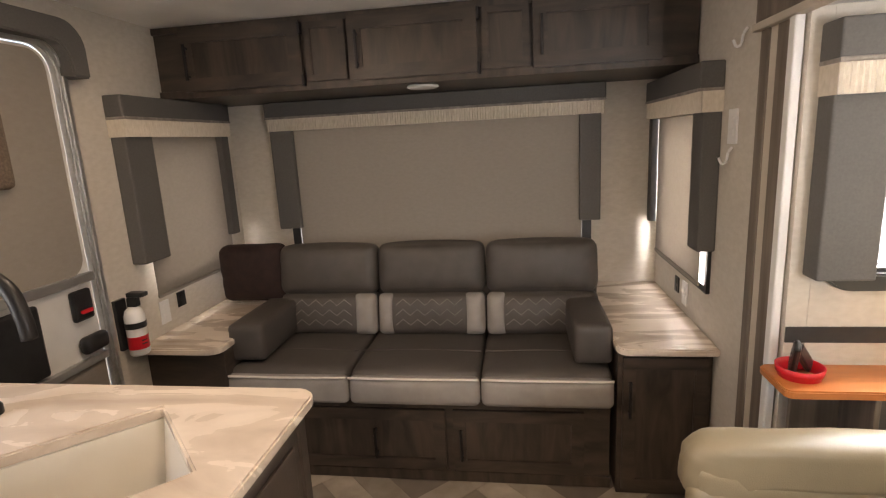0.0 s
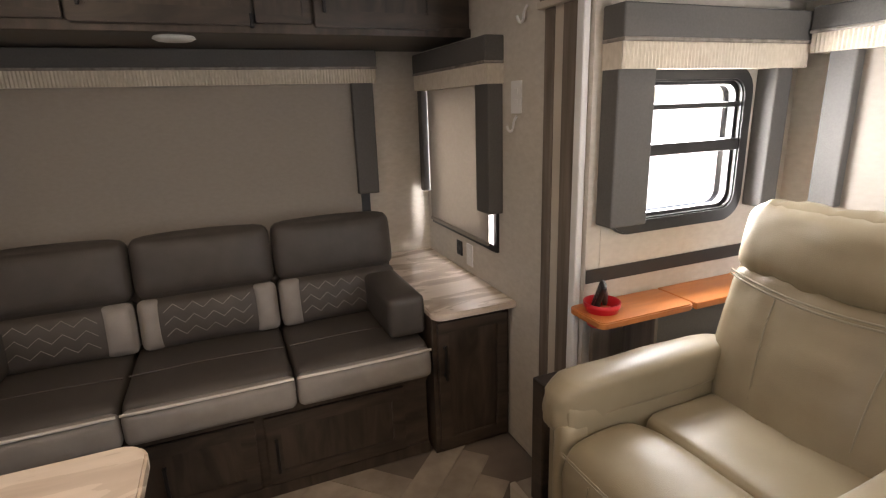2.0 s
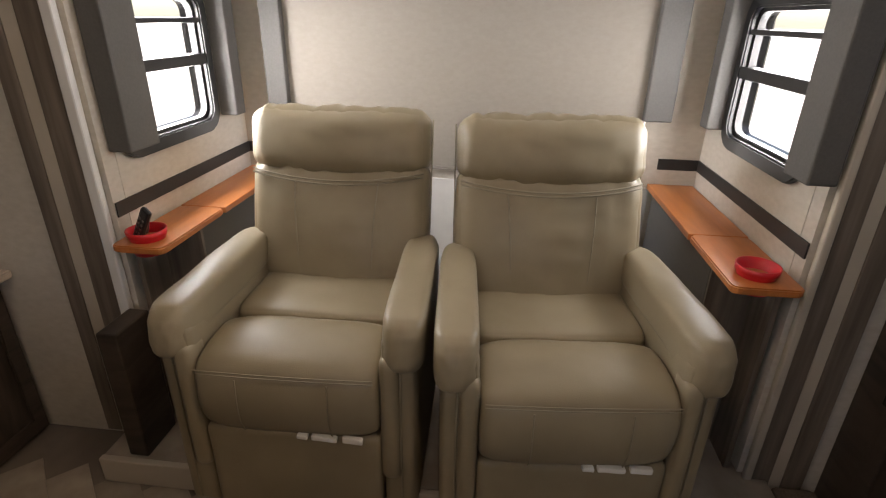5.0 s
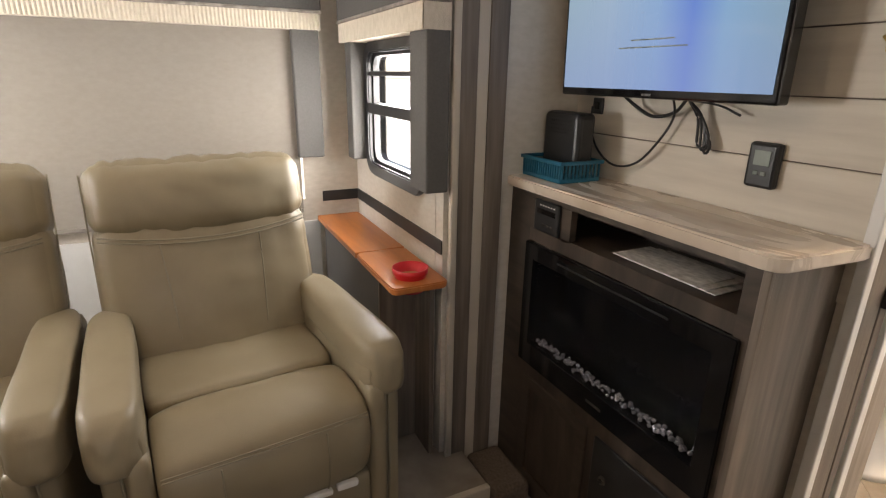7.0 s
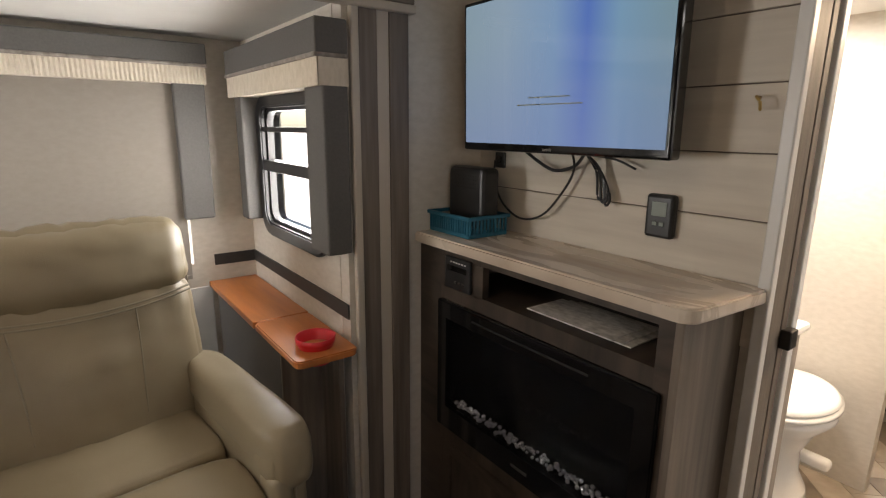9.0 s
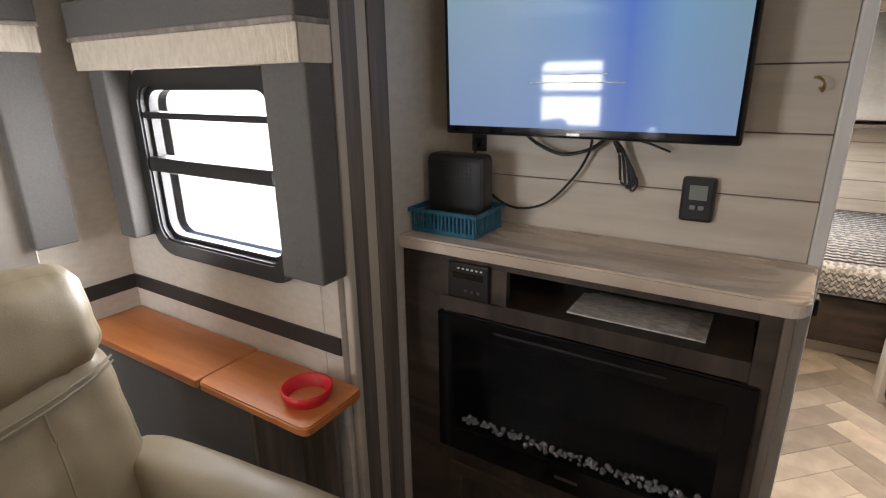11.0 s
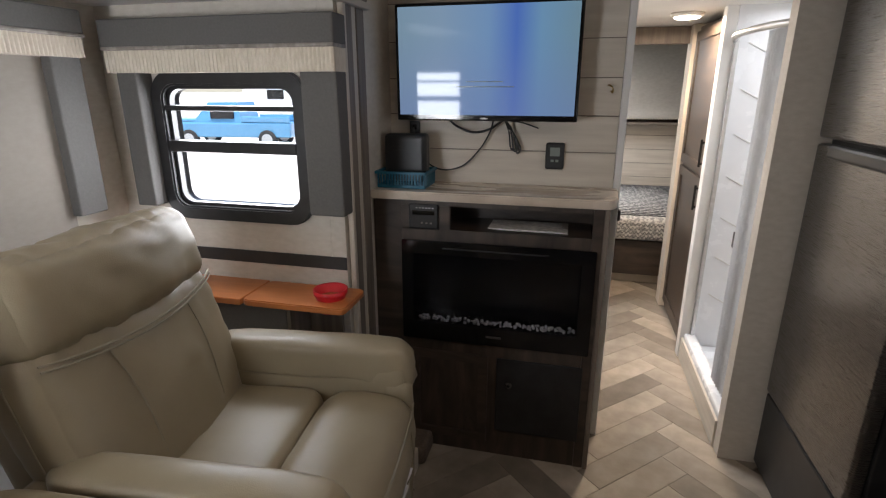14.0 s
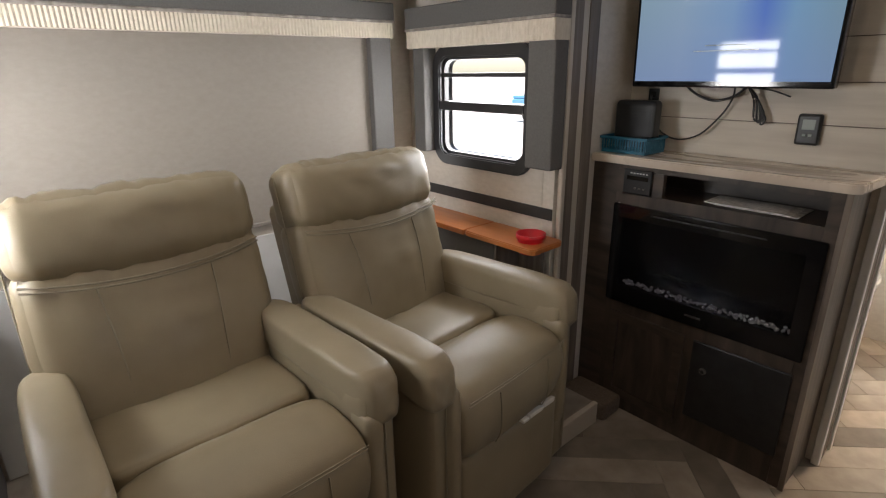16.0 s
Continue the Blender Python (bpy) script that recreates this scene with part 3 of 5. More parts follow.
def wall_shelf(y0, y1, open_y, label):
    t = thing("wall_shelf", label, "shelf", (2.85, (y0 + y1) / 2, 0.8))
    lo, hi = sorted((y0, y1))
    part("board", boxes((2.742, 3.335, lo, hi, 0.797, 0.82), bev=0.003), M_ORANGE, t)
    part("board", plate(rounded(2.355, 2.739, lo, hi, 0.025, 4), 0.797, 0.82, None, 0.004), M_ORANGE, t)
    inner = hi - 0.03 if open_y > 0 else lo + 0.03
    a, b = sorted((inner, inner - 0.014 * open_y))
    part("front_panel", boxes((2.585, 3.335, a, b, 0.097, 0.796), bev=0.002), M_DARKFAB, t, "grey panel below the shelf")
    part("end_panel", boxes((2.57, 2.584, lo + 0.004, hi - 0.03 if open_y > 0 else hi - 0.004, 0.097, 0.796), bev=0.002), M_GREYW, t)
    part("support_post", boxes((2.44, 2.569, y0 + 0.012 * open_y, y0 + 0.03 * open_y, 0.097, 0.796), bev=0.002), M_GREYW, t)
    return t


wall_shelf(-1.306, -1.48, -1, "narrow orange-stained wood shelf on the slide-out wall")
wall_shelf(-3.324, -3.13, 1, "narrow orange-stained wood shelf on the slide-out wall")


def cup_tray(x, y, remote):
    t = thing("cup_holder_tray", "red plastic round cup holder set into the shelf", "cup holder", (x, y, 0.82))
    out = ((0.046, -0.05), (0.050, -0.02), (0.052, 0.006), (0.058, 0.012), (0.060, 0.030), (0.056, 0.030), (0.053, 0.014), (0.047, 0.008), (0.044, -0.02), (0.002, -0.035))
    part("cup", lathe(out, (x, y, 0.822), 28), M_RED, t, smooth=True)
    if remote:
        for k, (dx, dy, a) in enumerate(((-0.02, 0.0, 35), (0.02, 0.01, 50))):
            r = tagged(part("remote_control", box(-0.019, 0.019, -0.009, 0.009, -0.06, 0.075, 0.008), M_BLACK), "black remote control standing in the red tray", "remote", "remote controls")
            r.matrix_basis = pose(x + dx * 0.8, y + dy, 0.866, 0, -a, 70 - 25 * k)
            bm = bmesh.new()
            for i in range(4):
                for j in range(2):
                    box(-0.011 + j * 0.014, -0.003 + j * 0.014, 0.0088, 0.0105, -0.03 + i * 0.02, -0.02 + i * 0.02, bm=bm)
            part("buttons", bm, M_STEEL, r)


cup_tray(2.43, -1.385, True)
cup_tray(2.445, -3.225, False)

# ---- sofa ----


def sofa():
    t = thing("sofa", "charcoal vinyl sofa with quilted lumbar and light grey front", "sofa", (1.2, -0.5, 0))
    xs = (0.345, 0.925, 1.50, 2.045)
    for a, b in zip(xs, xs[1:]):
        c = part("seat_cushion", cushion(a + 0.002, b - 0.002, -0.80, -0.30, 0.40, 0.545, 0.035, (0, 0.012, 0.016)), M_SOFA, t, smooth=True)
        part("seat_front", cushion(a + 0.002, b - 0.002, -0.835, -0.775, 0.395, 0.523, 0.028, (0.0, 0.012, 0.0)), M_SOFAL, t, "light grey vinyl front band", smooth=True)
        part("piping", tube([(a + 0.006 + (b - a - 0.012) * i / 8, -0.833 - 0.004 * math.sin(i * math.pi / 8), 0.523) for i in range(9)], 0.0055, 8), M_PIPE, t, "cream piping", smooth=True)
        part("piping", tube([(a + 0.01 + (b - a - 0.02) * i / 6, -0.60, 0.553 + 0.006 * math.sin(i * math.pi / 6)) for i in range(7)], 0.003, 6), M_SOFA, c, "stitched seam")
    tilt = pose(0, -0.33, 0.55, -9, 0, 0)
    for i, (a, b) in enumerate(((0.425, 0.955), (0.955, 1.505), (1.505, 2.05))):
        part("headrest_cushion", cushion(a + 0.003, b - 0.003, -0.07, 0.06, 0.20, 0.455, 0.045, (0.0, 0.02, 0.012), wrinkle=0.002, m=tilt), M_SOFA, t, smooth=True)
        low = part("lumbar_cushion", cushion(a + 0.003, b - 0.003, -0.075, 0.06, -0.01, 0.205, 0.04, (0.0, 0.025, 0.0), m=tilt), M_SOFA, t, smooth=True)
        bands = {0: ((b - 0.125, b - 0.004),), 1: ((a + 0.004, a + 0.095), (b - 0.11, b - 0.004)), 2: ((a + 0.004, a + 0.105),)}[i]
        for c, d in bands:
            part("grey_insert", cushion(c, d, -0.082, -0.02, -0.008, 0.203, 0.03, (0.0, 0.022, 0.0), n=8, m=tilt), M_SOFAL, low, "light grey vinyl insert", smooth=True)
        q0 = a + 0.02 if i == 0 else a + 0.10
        q1 = b - 0.13 if i == 0 else b - 0.115 if i == 1 else b - 0.02
        st = bmesh.new()
        for row in range(3):
            n = int((q1 - q0) / 0.035)
            pts = []
            for k in range(n + 1):
                u = q0 + (q1 - q0) * k / n
                uu = (u - a) / (b - a) * 2 - 1
                z = 0.045 + 0.05 * row + (0.03 if k % 2 else 0.0)
                zz = (z + 0.01) / 0.215 * 2 - 1
                pts.append(tilt @ Vector((u, -0.0755 - 0.025 * (1 - uu * uu) * max(0, 1 - zz * zz), z)))
            tube(pts, 0.0016, 5, st)
        part("quilt_stitching", st, M_SOFAL, low, "zigzag quilt stitching")
    for a, b in ((0.355, 0.525), (1.89, 2.045)):
        part("armrest", cushion(a, b, -0.765, -0.33, 0.565, 0.735, 0.022, (0.004, 0.004, 0.006)), M_SOFA, t, smooth=True)
    part("back_frame", boxes((0.42, 2.05, -0.27, -0.20, 0.40, 0.86), bev=0.01), M_SOFA, t)


sofa()
tagged(part("throw_pillow", cushion(0.07, 0.44, -0.32, -0.20, 0.70, 1.01, 0.05, (0, 0.03, 0), wrinkle=0.006, m=pose(0, 0, 0, 0, 0, 0)), M_MAROON, smooth=True), "dark maroon cloth throw pillow beside the sofa", "pillow")


def bar_handle(x, y, z0, z1, parent, axis="y"):
    bm = bmesh.new()
    if axis == "y":
        box(x - 0.006, x + 0.006, y - 0.030, y - 0.018, z0, z1, 0.003, bm=bm)
        for z in (z0 + 0.018, z1 - 0.018):
            box(x - 0.005, x + 0.005, y - 0.020, y + 0.001, z - 0.005, z + 0.005, bm=bm)
    else:
        box(x + 0.018, x + 0.030, y - 0.006, y + 0.006, z0, z1, 0.003, bm=bm)
        for z in (z0 + 0.018, z1 - 0.018):
            box(x - 0.001, x + 0.020, y - 0.005, y + 0.005, z - 0.005, z + 0.005, bm=bm)
    return part("handle", bm, M_MATBLK, parent, "black bar handle")


def shaker_door(x0, x1, z0, z1, y, parent, handle_x=None, hz=None, rail=0.055):
    """A framed cabinet door on a face that looks to -y."""
    loop = [(x0, z0), (x1, z0), (x1, z1), (x0, z1)]
    hole = [(x0 + rail, z0 + rail), (x1 - rail, z0 + rail), (x1 - rail, z1 - rail), (x0 + rail, z1 - rail)]
    d = part("door", upright(plate(loop, -0.02, 0, hole, 0.003), "y", y), M_WOOD, parent)
    part("door_panel", boxes((x0 + rail - 0.002, x1 - rail + 0.002, y - 0.010, y - 0.002, z0 + rail - 0.002, z1 - rail + 0.002)), M_WOODH, d)
    if handle_x:
        bar_handle(handle_x, y - 0.02, hz[0], hz[1], d)
    return d


def sofa_base():
    t = thing("sofa_base_cabinet", "dark stained wood base cabinet under the sofa", "cabinet", (1.2, -0.5, 0))
    part("body", boxes((0.395, 2.038, -0.755, -0.2, 0.0, 0.395), bev=0.003), M_WOOD, t)
    part("face_frame", boxes((0.395, 2.038, -0.772, -0.756, 0.355, 0.395), (0.395, 2.038, -0.772, -0.756, 0.0, 0.05), bev=0.002), M_WOODH, t)
    shaker_door(0.50, 1.335, 0.055, 0.35, -0.757, t, 1.02, (0.12, 0.27))
    shaker_door(1.37, 1.93, 0.055, 0.35, -0.757, t, 1.405, (0.12, 0.27))


sofa_base()


def end_counter(x0, x1, east):
    t = thing("side_cabinet", "dark stained wood side cabinet beside the sofa", "cabinet", ((x0 + x1) / 2, -0.4, 0), "side cabinets")
    part("body", boxes((x0 + 0.012, x1, -0.80, 0.115, 0.0, 0.645), bev=0.003) if east else boxes((x0, x1 - 0.012, -0.84, 0.115, 0.0, 0.645), bev=0.003), M_WOOD, t)
    if east:
        d = shaker_door(x0 + 0.03, x1 - 0.02, 0.03, 0.62, -0.802, t, x0 + 0.055, (0.37, 0.53), 0.05)
    top = [(x0, 0.115), (x1, 0.115), (x1, -0.87)] + arc(x0 + 0.05, -0.82, 0.05, 270, 180, 5) if east else [(x1, 0.115), (x0, 0.115), (x0, -0.90)] + arc(x1 - 0.06, -0.84, 0.06, -90, 0, 5)
    tagged(part("countertop", plate(top, 0.648, 0.677, None, 0.005), M_MARBLE), "veined cream stone-look countertop beside the sofa", "countertop")


end_counter(2.045, 2.418, True)
end_counter(0.002, 0.39, False)

# ---- overhead cabinet ----


def overhead():
    y, z0, z1 = -0.46, 1.758, 2.076
    t = thing("overhead_cabinet", "dark stained wood overhead cabinet above the sofa", "cabinet", (1.2, -0.2, z0))
    part("body", boxes((0.004, 2.416, y, 0.118, z0, z1), bev=0.003), M_WOOD, t)
    part("face_frame", boxes((0.004, 2.416, y - 0.014, y - 0.001, z0, z0 + 0.035), (0.004, 2.416, y - 0.014, y - 0.001, z1 - 0.03, z1), bev=0.002), M_WOODH, t)
    zz = (z0 + 0.025, z1 - 0.02)
    for a, b, h in ((0.15, 0.73, 0.185), (0.95, 1.515, 0.99), (1.75, 2.27, 1.785)):
        shaker_door(a, b, zz[0], zz[1], y - 0.015, t, h, (1.83, 1.99), 0.06)
    for a, b in ((0.735, 0.945), (1.525, 1.745)):
        shaker_door(a + 0.01, b - 0.01, zz[0] + 0.01, zz[1] - 0.01, y - 0.006, t, None, None, 0.03)
    for hx in (0.725, 1.515):
        for hz in (1.80, 2.02):
            part("hinge", boxes((hx, hx + 0.012, y - 0.042, y - 0.014, hz - 0.025, hz + 0.025), bev=0.003), M_MATBLK, t, "black hinge")
    l = thing("puck_light", "round white puck light under the overhead cabinet", "lamp", (1.25, -0.35, z0))
    part("housing", lathe(((0.07, 0.0), (0.075, -0.008), (0.06, -0.016), (0.03, -0.018)), (1.25, -0.36, z0 - 0.001), 24), M_WHITE, l, smooth=True)


overhead()

# ---- recliners ----


def padded(profile, y0, y1, crown=0.0, n=22, edge=5.0, soft=5):
    """An upholstered block: a side outline (x, z) swept across y, with rounded ends and a crowned middle."""
    ring = smooth_line([(x, 0, z) for x, z in profile] + [(profile[0][0], 0, profile[0][1])], soft)[:-1]
    cx, cz = sum(p.x for p in ring) / len(ring), sum(p.z for p in ring) / len(ring)
    bm = bmesh.new()
    rows = []
    for i in range(n + 1):
        u = math.sin((i / n - 0.5) * math.pi)
        k = 0.55 + 0.45 * max(0.0, 1 - abs(u) ** edge) ** (1 / edge)
        g = 1 + crown * (1 - u * u)
        rows.append([bm.verts.new((cx + (p.x - cx) * k * g, (y0 + y1) / 2 + u * (y1 - y0) / 2, cz + (p.z - cz) * k * g)) for p in ring])
    m = len(ring)
    for q, w in zip(rows, rows[1:]):
        for k in range(m):
            bm.faces.new((q[k], q[(k + 1) % m], w[(k + 1) % m], w[k]))
    bm.faces.new(rows[0][::-1])
    bm.faces.new(rows[-1])
    return bm


def recliner():
    """Faces -x; the origin lies on the floor under the middle of the arm fronts."""
    t = thing("recliner", "khaki leather recliner with padded arms in the slide-out", "recliner", (0, 0, 0), "recliners")
    part("base", boxes((0.08, 0.66, -0.26, 0.26, 0.0, 0.10), bev=0.01), M_BLACK, t)
    for s in (-1, 1):
        a, b = sorted((s * 0.250, s * 0.343))
        arm = part("armrest", cushion(0.018, 0.70, a, b, 0.02, 0.64, 0.022, (0.0, 0.006, 0.0)), M_LEATHER, t, smooth=True)
        pa, pb = sorted((s * 0.240, s * 0.354))
        pad = padded(((0.004, 0.655), (-0.004, 0.60), (0.0, 0.562), (0.022, 0.548), (0.08, 0.560), (0.17, 0.578), (0.62, 0.585), (0.64, 0.64), (0.60, 0.69), (0.30, 0.697), (0.08, 0.694), (0.03, 0.683)), pa, pb, 0.0, 20, 3.0)
        for v in pad.verts:
            # gathered leather where the pad folds down over the front
            f = max(0.0, 1 - max(0.0, v.co.x) / 0.08)
            v.co.x += 0.006 * f * noise.noise(Vector((v.co.x * 20, v.co.y * 60, v.co.z * 34)))
            v.co.z += 0.004 * noise.noise(Vector((v.co.x * 7, v.co.y * 18, 2.0)))
            v.co.y += s * 0.012 * max(0.0, 1 - v.co.x / 0.5)
        part("arm_pad", pad, M_LEATHER, arm, smooth=True)
        fa, fb = sorted((s * 0.247, s * 0.300))
        part("arm_front", cushion(0.002, 0.09, fa, fb, 0.18, 0.585, 0.02, (0.006, 0, 0), wrinkle=0.002), M_LEATHER, arm, smooth=True)
        part("seam", tube([(0.013, s * 0.304, 0.05 + 0.052 * i) for i in range(11)], 0.0026, 6), M_SEAM, arm)
    rear = padded(((0.262, 0.545), (0.252, 0.50), (0.26, 0.42), (0.50, 0.42), (0.62, 0.44), (0.62, 0.545), (0.45, 0.556), (0.30, 0.560)), -0.246, 0.246, 0.03, 24, 6.0)
    front = padded(((0.246, 0.545), (0.252, 0.50), (0.24, 0.42), (0.10, 0.38), (0.03, 0.335), (0.004, 0.34), (-0.018, 0.40), (-0.022, 0.47), (-0.004, 0.525), (0.035, 0.555), (0.12, 0.568), (0.20, 0.565)), -0.246, 0.246, 0.03, 26, 6.0)
    for bm in (rear, front):
        for v in bm.verts:
            v.co.z += 0.004 * noise.noise(Vector((v.co.x * 6, v.co.y * 6, 1.7))) + 0.002 * noise.noise(Vector((v.co.x * 22, v.co.y * 22, 5.2)))
            v.co.x += 0.004 * noise.noise(Vector((v.co.z * 9, v.co.y * 9, 7.7)))
    part("seat_rear", rear, M_LEATHER, t, smooth=True)
    fr = part("seat_front", front, M_LEATHER, t, smooth=True)
    low = cushion(0.004, 0.10, -0.246, 0.246, 0.02, 0.333, 0.018, (0.010, 0.0, 0.0), n=14, wrinkle=0.003)
    part("footrest", low, M_LEATHER, t, smooth=True)
    for dz in (0.0, 0.011):
        part("seam", tube([(-0.012 - 0.010 * (1 - (i / 8 - 1) ** 2) + 0.1 * dz, -0.236 + 0.472 * i / 16, 0.533 + 0.004 * (1 - (i / 8 - 1) ** 2) - dz) for i in range(17)], 0.0016, 6), M_SEAM, fr)
    for q in (-0.12, 0.12):
        part("seam", tube(smooth_line([(-0.026, q, 0.52), (-0.032, q, 0.45), (-0.029, q, 0.39), (-0.012, q, 0.345)]), 0.002, 5), M_SEAM, fr)
    strip = bmesh.new()
    for i, (a, b) in enumerate(((-0.20, -0.145), (-0.13, -0.06), (-0.05, -0.02))):
        me = bpy.data.meshes.new("tmp")
        c = cushion(-0.010 - 0.002 * i, 0.006, a, b, 0.318 + 0.004 * i, 0.338, 0.004, n=5, wrinkle=0.006)
        c.to_mesh(me)
        c.free()
        strip.from_mesh(me)
        bpy.data.meshes.remove(me)
    part("plastic_strip", strip, M_WAND, t, "shiny clear plastic packing strip")
    lean = pose(0.540, 0, 0.45, 0, 15, 0)
    body = cushion(-0.035, 0.13, -0.305, 0.305, -0.03, 0.495, 0.05, (0.045, 0.008, 0.0), n=30, wrinkle=0.006)
    for v in body.verts:
        v.co.y *= 0.82 + 0.18 * min(1, max(0, (v.co.z - 0.05) / 0.2)) ** 0.7
        if v.co.x < 0.03:
            up = min(1, max(0, (v.co.z - 0.08) / 0.12))
            v.co.x += 0.011 * math.exp(-((abs(v.co.y) - 0.125 - 0.03 * v.co.z) / 0.012) ** 2) * up
            # puckers hanging from the headrest seam
            v.co.x += 0.016 * math.exp(-(0.47 - v.co.z) / 0.05) * noise.noise(Vector((v.co.y * 26, v.co.z * 7, 4.4))) if v.co.z < 0.47 else 0
    bmesh.ops.transform(body, matrix=lean, verts=body.verts)
    back = part("backrest", body, M_LEATHER, t, smooth=True)
    head = cushion(-0.048, 0.135, -0.304, 0.304, 0.455, 0.668, 0.055, (0.036, 0.006, 0.008), n=34, wrinkle=0.005)
    for v in head.verts:
        bow = 1 - (v.co.y / 0.302) ** 2
        low = min(1, max(0, (0.56 - v.co.z) / 0.1))
        v.co.z -= 0.034 * bow * low
        g = math.exp(-abs(v.co.z - 0.465 + 0.034 * bow) / 0.035)
        v.co.x += 0.017 * g * noise.noise(Vector((v.co.y * 30, v.co.z * 8, 9.1))) * (0.35 + abs(v.co.y) / 0.3)
        top = min(1, max(0, (v.co.z - 0.612) / 0.05))
        v.co.z += 0.014 * top * noise.noise(Vector((v.co.x * 9, v.co.y * 42, 3.1)))
        v.co.x += 0.011 * top * noise.noise(Vector((v.co.z * 9, v.co.y * 38, 6.1)))
        v.co.x += 0.006 * noise.noise(Vector((v.co.z * 8, v.co.y * 7, 1.3)))
    bmesh.ops.transform(head, matrix=lean, verts=head.verts)
    part("headrest", head, M_LEATHER, t, smooth=True)
    for dz in (0.0, 0.012):
        part("seam", tube([lean @ Vector((-0.046 - 0.030 * (1 - (i / 10 - 1) ** 2) + 0.05 * max(0, abs(i / 10 - 1) - 0.85), -0.292 + 0.584 * i / 20, 0.456 - dz - 0.034 * (1 - (i / 10 - 1) ** 2))) for i in range(21)], 0.0028, 6), M_SEAM, back)
    for s in (-1, 1):
        part("seam", tube(smooth_line([lean @ Vector((-0.050, s * 0.142, 0.42)), lean @ Vector((-0.068, s * 0.136, 0.33)), lean @ Vector((-0.072, s * 0.130, 0.24)), lean @ Vector((-0.062, s * 0.125, 0.13))]), 0.0022, 6), M_SEAM, back)
        side = [lean @ Vector((0.045, s * 0.312, 0.14 + 0.05 * i)) for i in range(11)]
        part("seam", tube(side, 0.0022, 6), M_SEAM, back)
    part("back_shell", cushion(0.10, 0.20, -0.285, 0.285, -0.25, 0.56, 0.03, m=lean), M_LEATHER, t, smooth=True)
    return t


first = recliner()
copy_thing(first, pose(2.050, -2.716, 0.097, 0, 0, 6))
first.matrix_basis = pose(2.064, -1.958, 0.097, 0, 0, 2)

# ---- fireplace cabinet ----
FY = -3.585


def fireplace_cabinet():
    t = thing("fireplace_cabinet", "dark stained wood media cabinet holding the electric fireplace", "cabinet", (1.98, -3.7, 0))
    x0, x1 = 1.522, 2.415
    part("back_board", boxes((x0 + 0.02, x1, -3.838, -3.82, 0, 1.103)), M_WOOD, t)
    part("side_panel", boxes((x0, x0 + 0.018, -3.838, FY, 0, 1.103), bev=0.002), M_GREYW, t, "weathered grey wood side panel")
    part("edge_strip", boxes((x0 - 0.006, x0 + 0.012, FY - 0.0, FY + 0.012, 0, 1.103), bev=0.002), M_GREYW, t)
    part("stile", boxes((2.30, x1, FY - 0.02, FY, 0, 1.103)), M_WOOD, t)
    part("stile", boxes((x0 + 0.013, 1.572, FY - 0.02, FY + 0.004, 0, 1.103)), M_WOOD, t)
    part("rail", boxes((1.573, 2.299, FY - 0.02, FY + 0.002, 0.945, 0.990)), M_WOODH, t)
    part("rail", boxes((1.573, 2.299, FY - 0.02, FY + 0.002, 1.083, 1.103)), M_WOODH, t)
    part("divider", boxes((2.105, 2.299, FY - 0.02, FY + 0.002, 0.986, 1.082)), M_WOOD, t)
    part("shelf", boxes((1.573, 2.299, -3.818, FY - 0.021, 0.965, 0.988)), M_WOODH, t)
    part("lower_panel", boxes((1.573, 2.299, FY - 0.02, FY + 0.002, 0.0, 0.515)), M_WOODH, t)
    part("applied_panel", upright(plate([(1.94, 0.06), (2.27, 0.06), (2.27, 0.47), (1.94, 0.47)], 0.002, 0.012, [(1.98, 0.10), (2.23, 0.10), (2.23, 0.43), (1.98, 0.43)], 0.002), "y", FY), M_WOOD, t)
    top = [(2.418, -3.829), (2.418, -3.562)] + arc(1.535, -3.602, 0.04, 90, 180, 6) + [(1.478, -3.829)]
    tagged(part("mantel_countertop", plate(top, 1.104, 1.137, None, 0.005), M_MARBLE), "veined cream stone-look top over the fireplace", "countertop")
    a = thing("access_panel", "black square access panel with round keyed lock", "panel", (1.76, FY, 0.1))
    part("plate", boxes((1.565, 1.905, FY + 0.003, FY + 0.013, 0.125, 0.465), bev=0.004), M_BLACK, a)
    k = lathe(((0.013, 0), (0.013, 0.006), (0.008, 0.008)), (0, 0, 0), 18)
    bmesh.ops.transform(k, matrix=pose(1.852, FY + 0.013, 0.350, -90, 0, 0), verts=k.verts)
    lock = part("lock", k, M_STEEL, a, "chrome keyed lock")
    k = lathe(((0.007, 0), (0.007, 0.002)), (0, 0, 0), 12)
    bmesh.ops.transform(k, matrix=pose(1.852, FY + 0.0205, 0.350, -90, 0, 0), verts=k.verts)
    part("keyhole", k, M_BLACK, lock)
    f = thing("electric_fireplace", "black electric fireplace with a bed of clear crystals", "fireplace", (1.94, FY, 0.52))
    part("surround", upright(plate([(1.55, 0.52), (2.298, 0.52), (2.298, 0.944), (1.55, 0.944)], 0.003, 0.017, [(1.60, 0.60), (2.25, 0.60), (2.25, 0.89), (1.60, 0.89)], 0.003), "y", FY), M_GLOSSBLK, f)
    part("firebox", boxes((1.59, 2.26, -3.70, -3.69, 0.58, 0.9), (1.588, 2.262, -3.69, FY + 0.001, 0.575, 0.592), (1.588, 2.262, -3.69, FY + 0.001, 0.894, 0.91), (1.585, 1.595, -3.69, FY, 0.592, 0.894), (2.255, 2.265, -3.69, FY, 0.592, 0.894)), M_GLOSSBLK, f)
    rnd = random.Random(4)
    bm = bmesh.new()
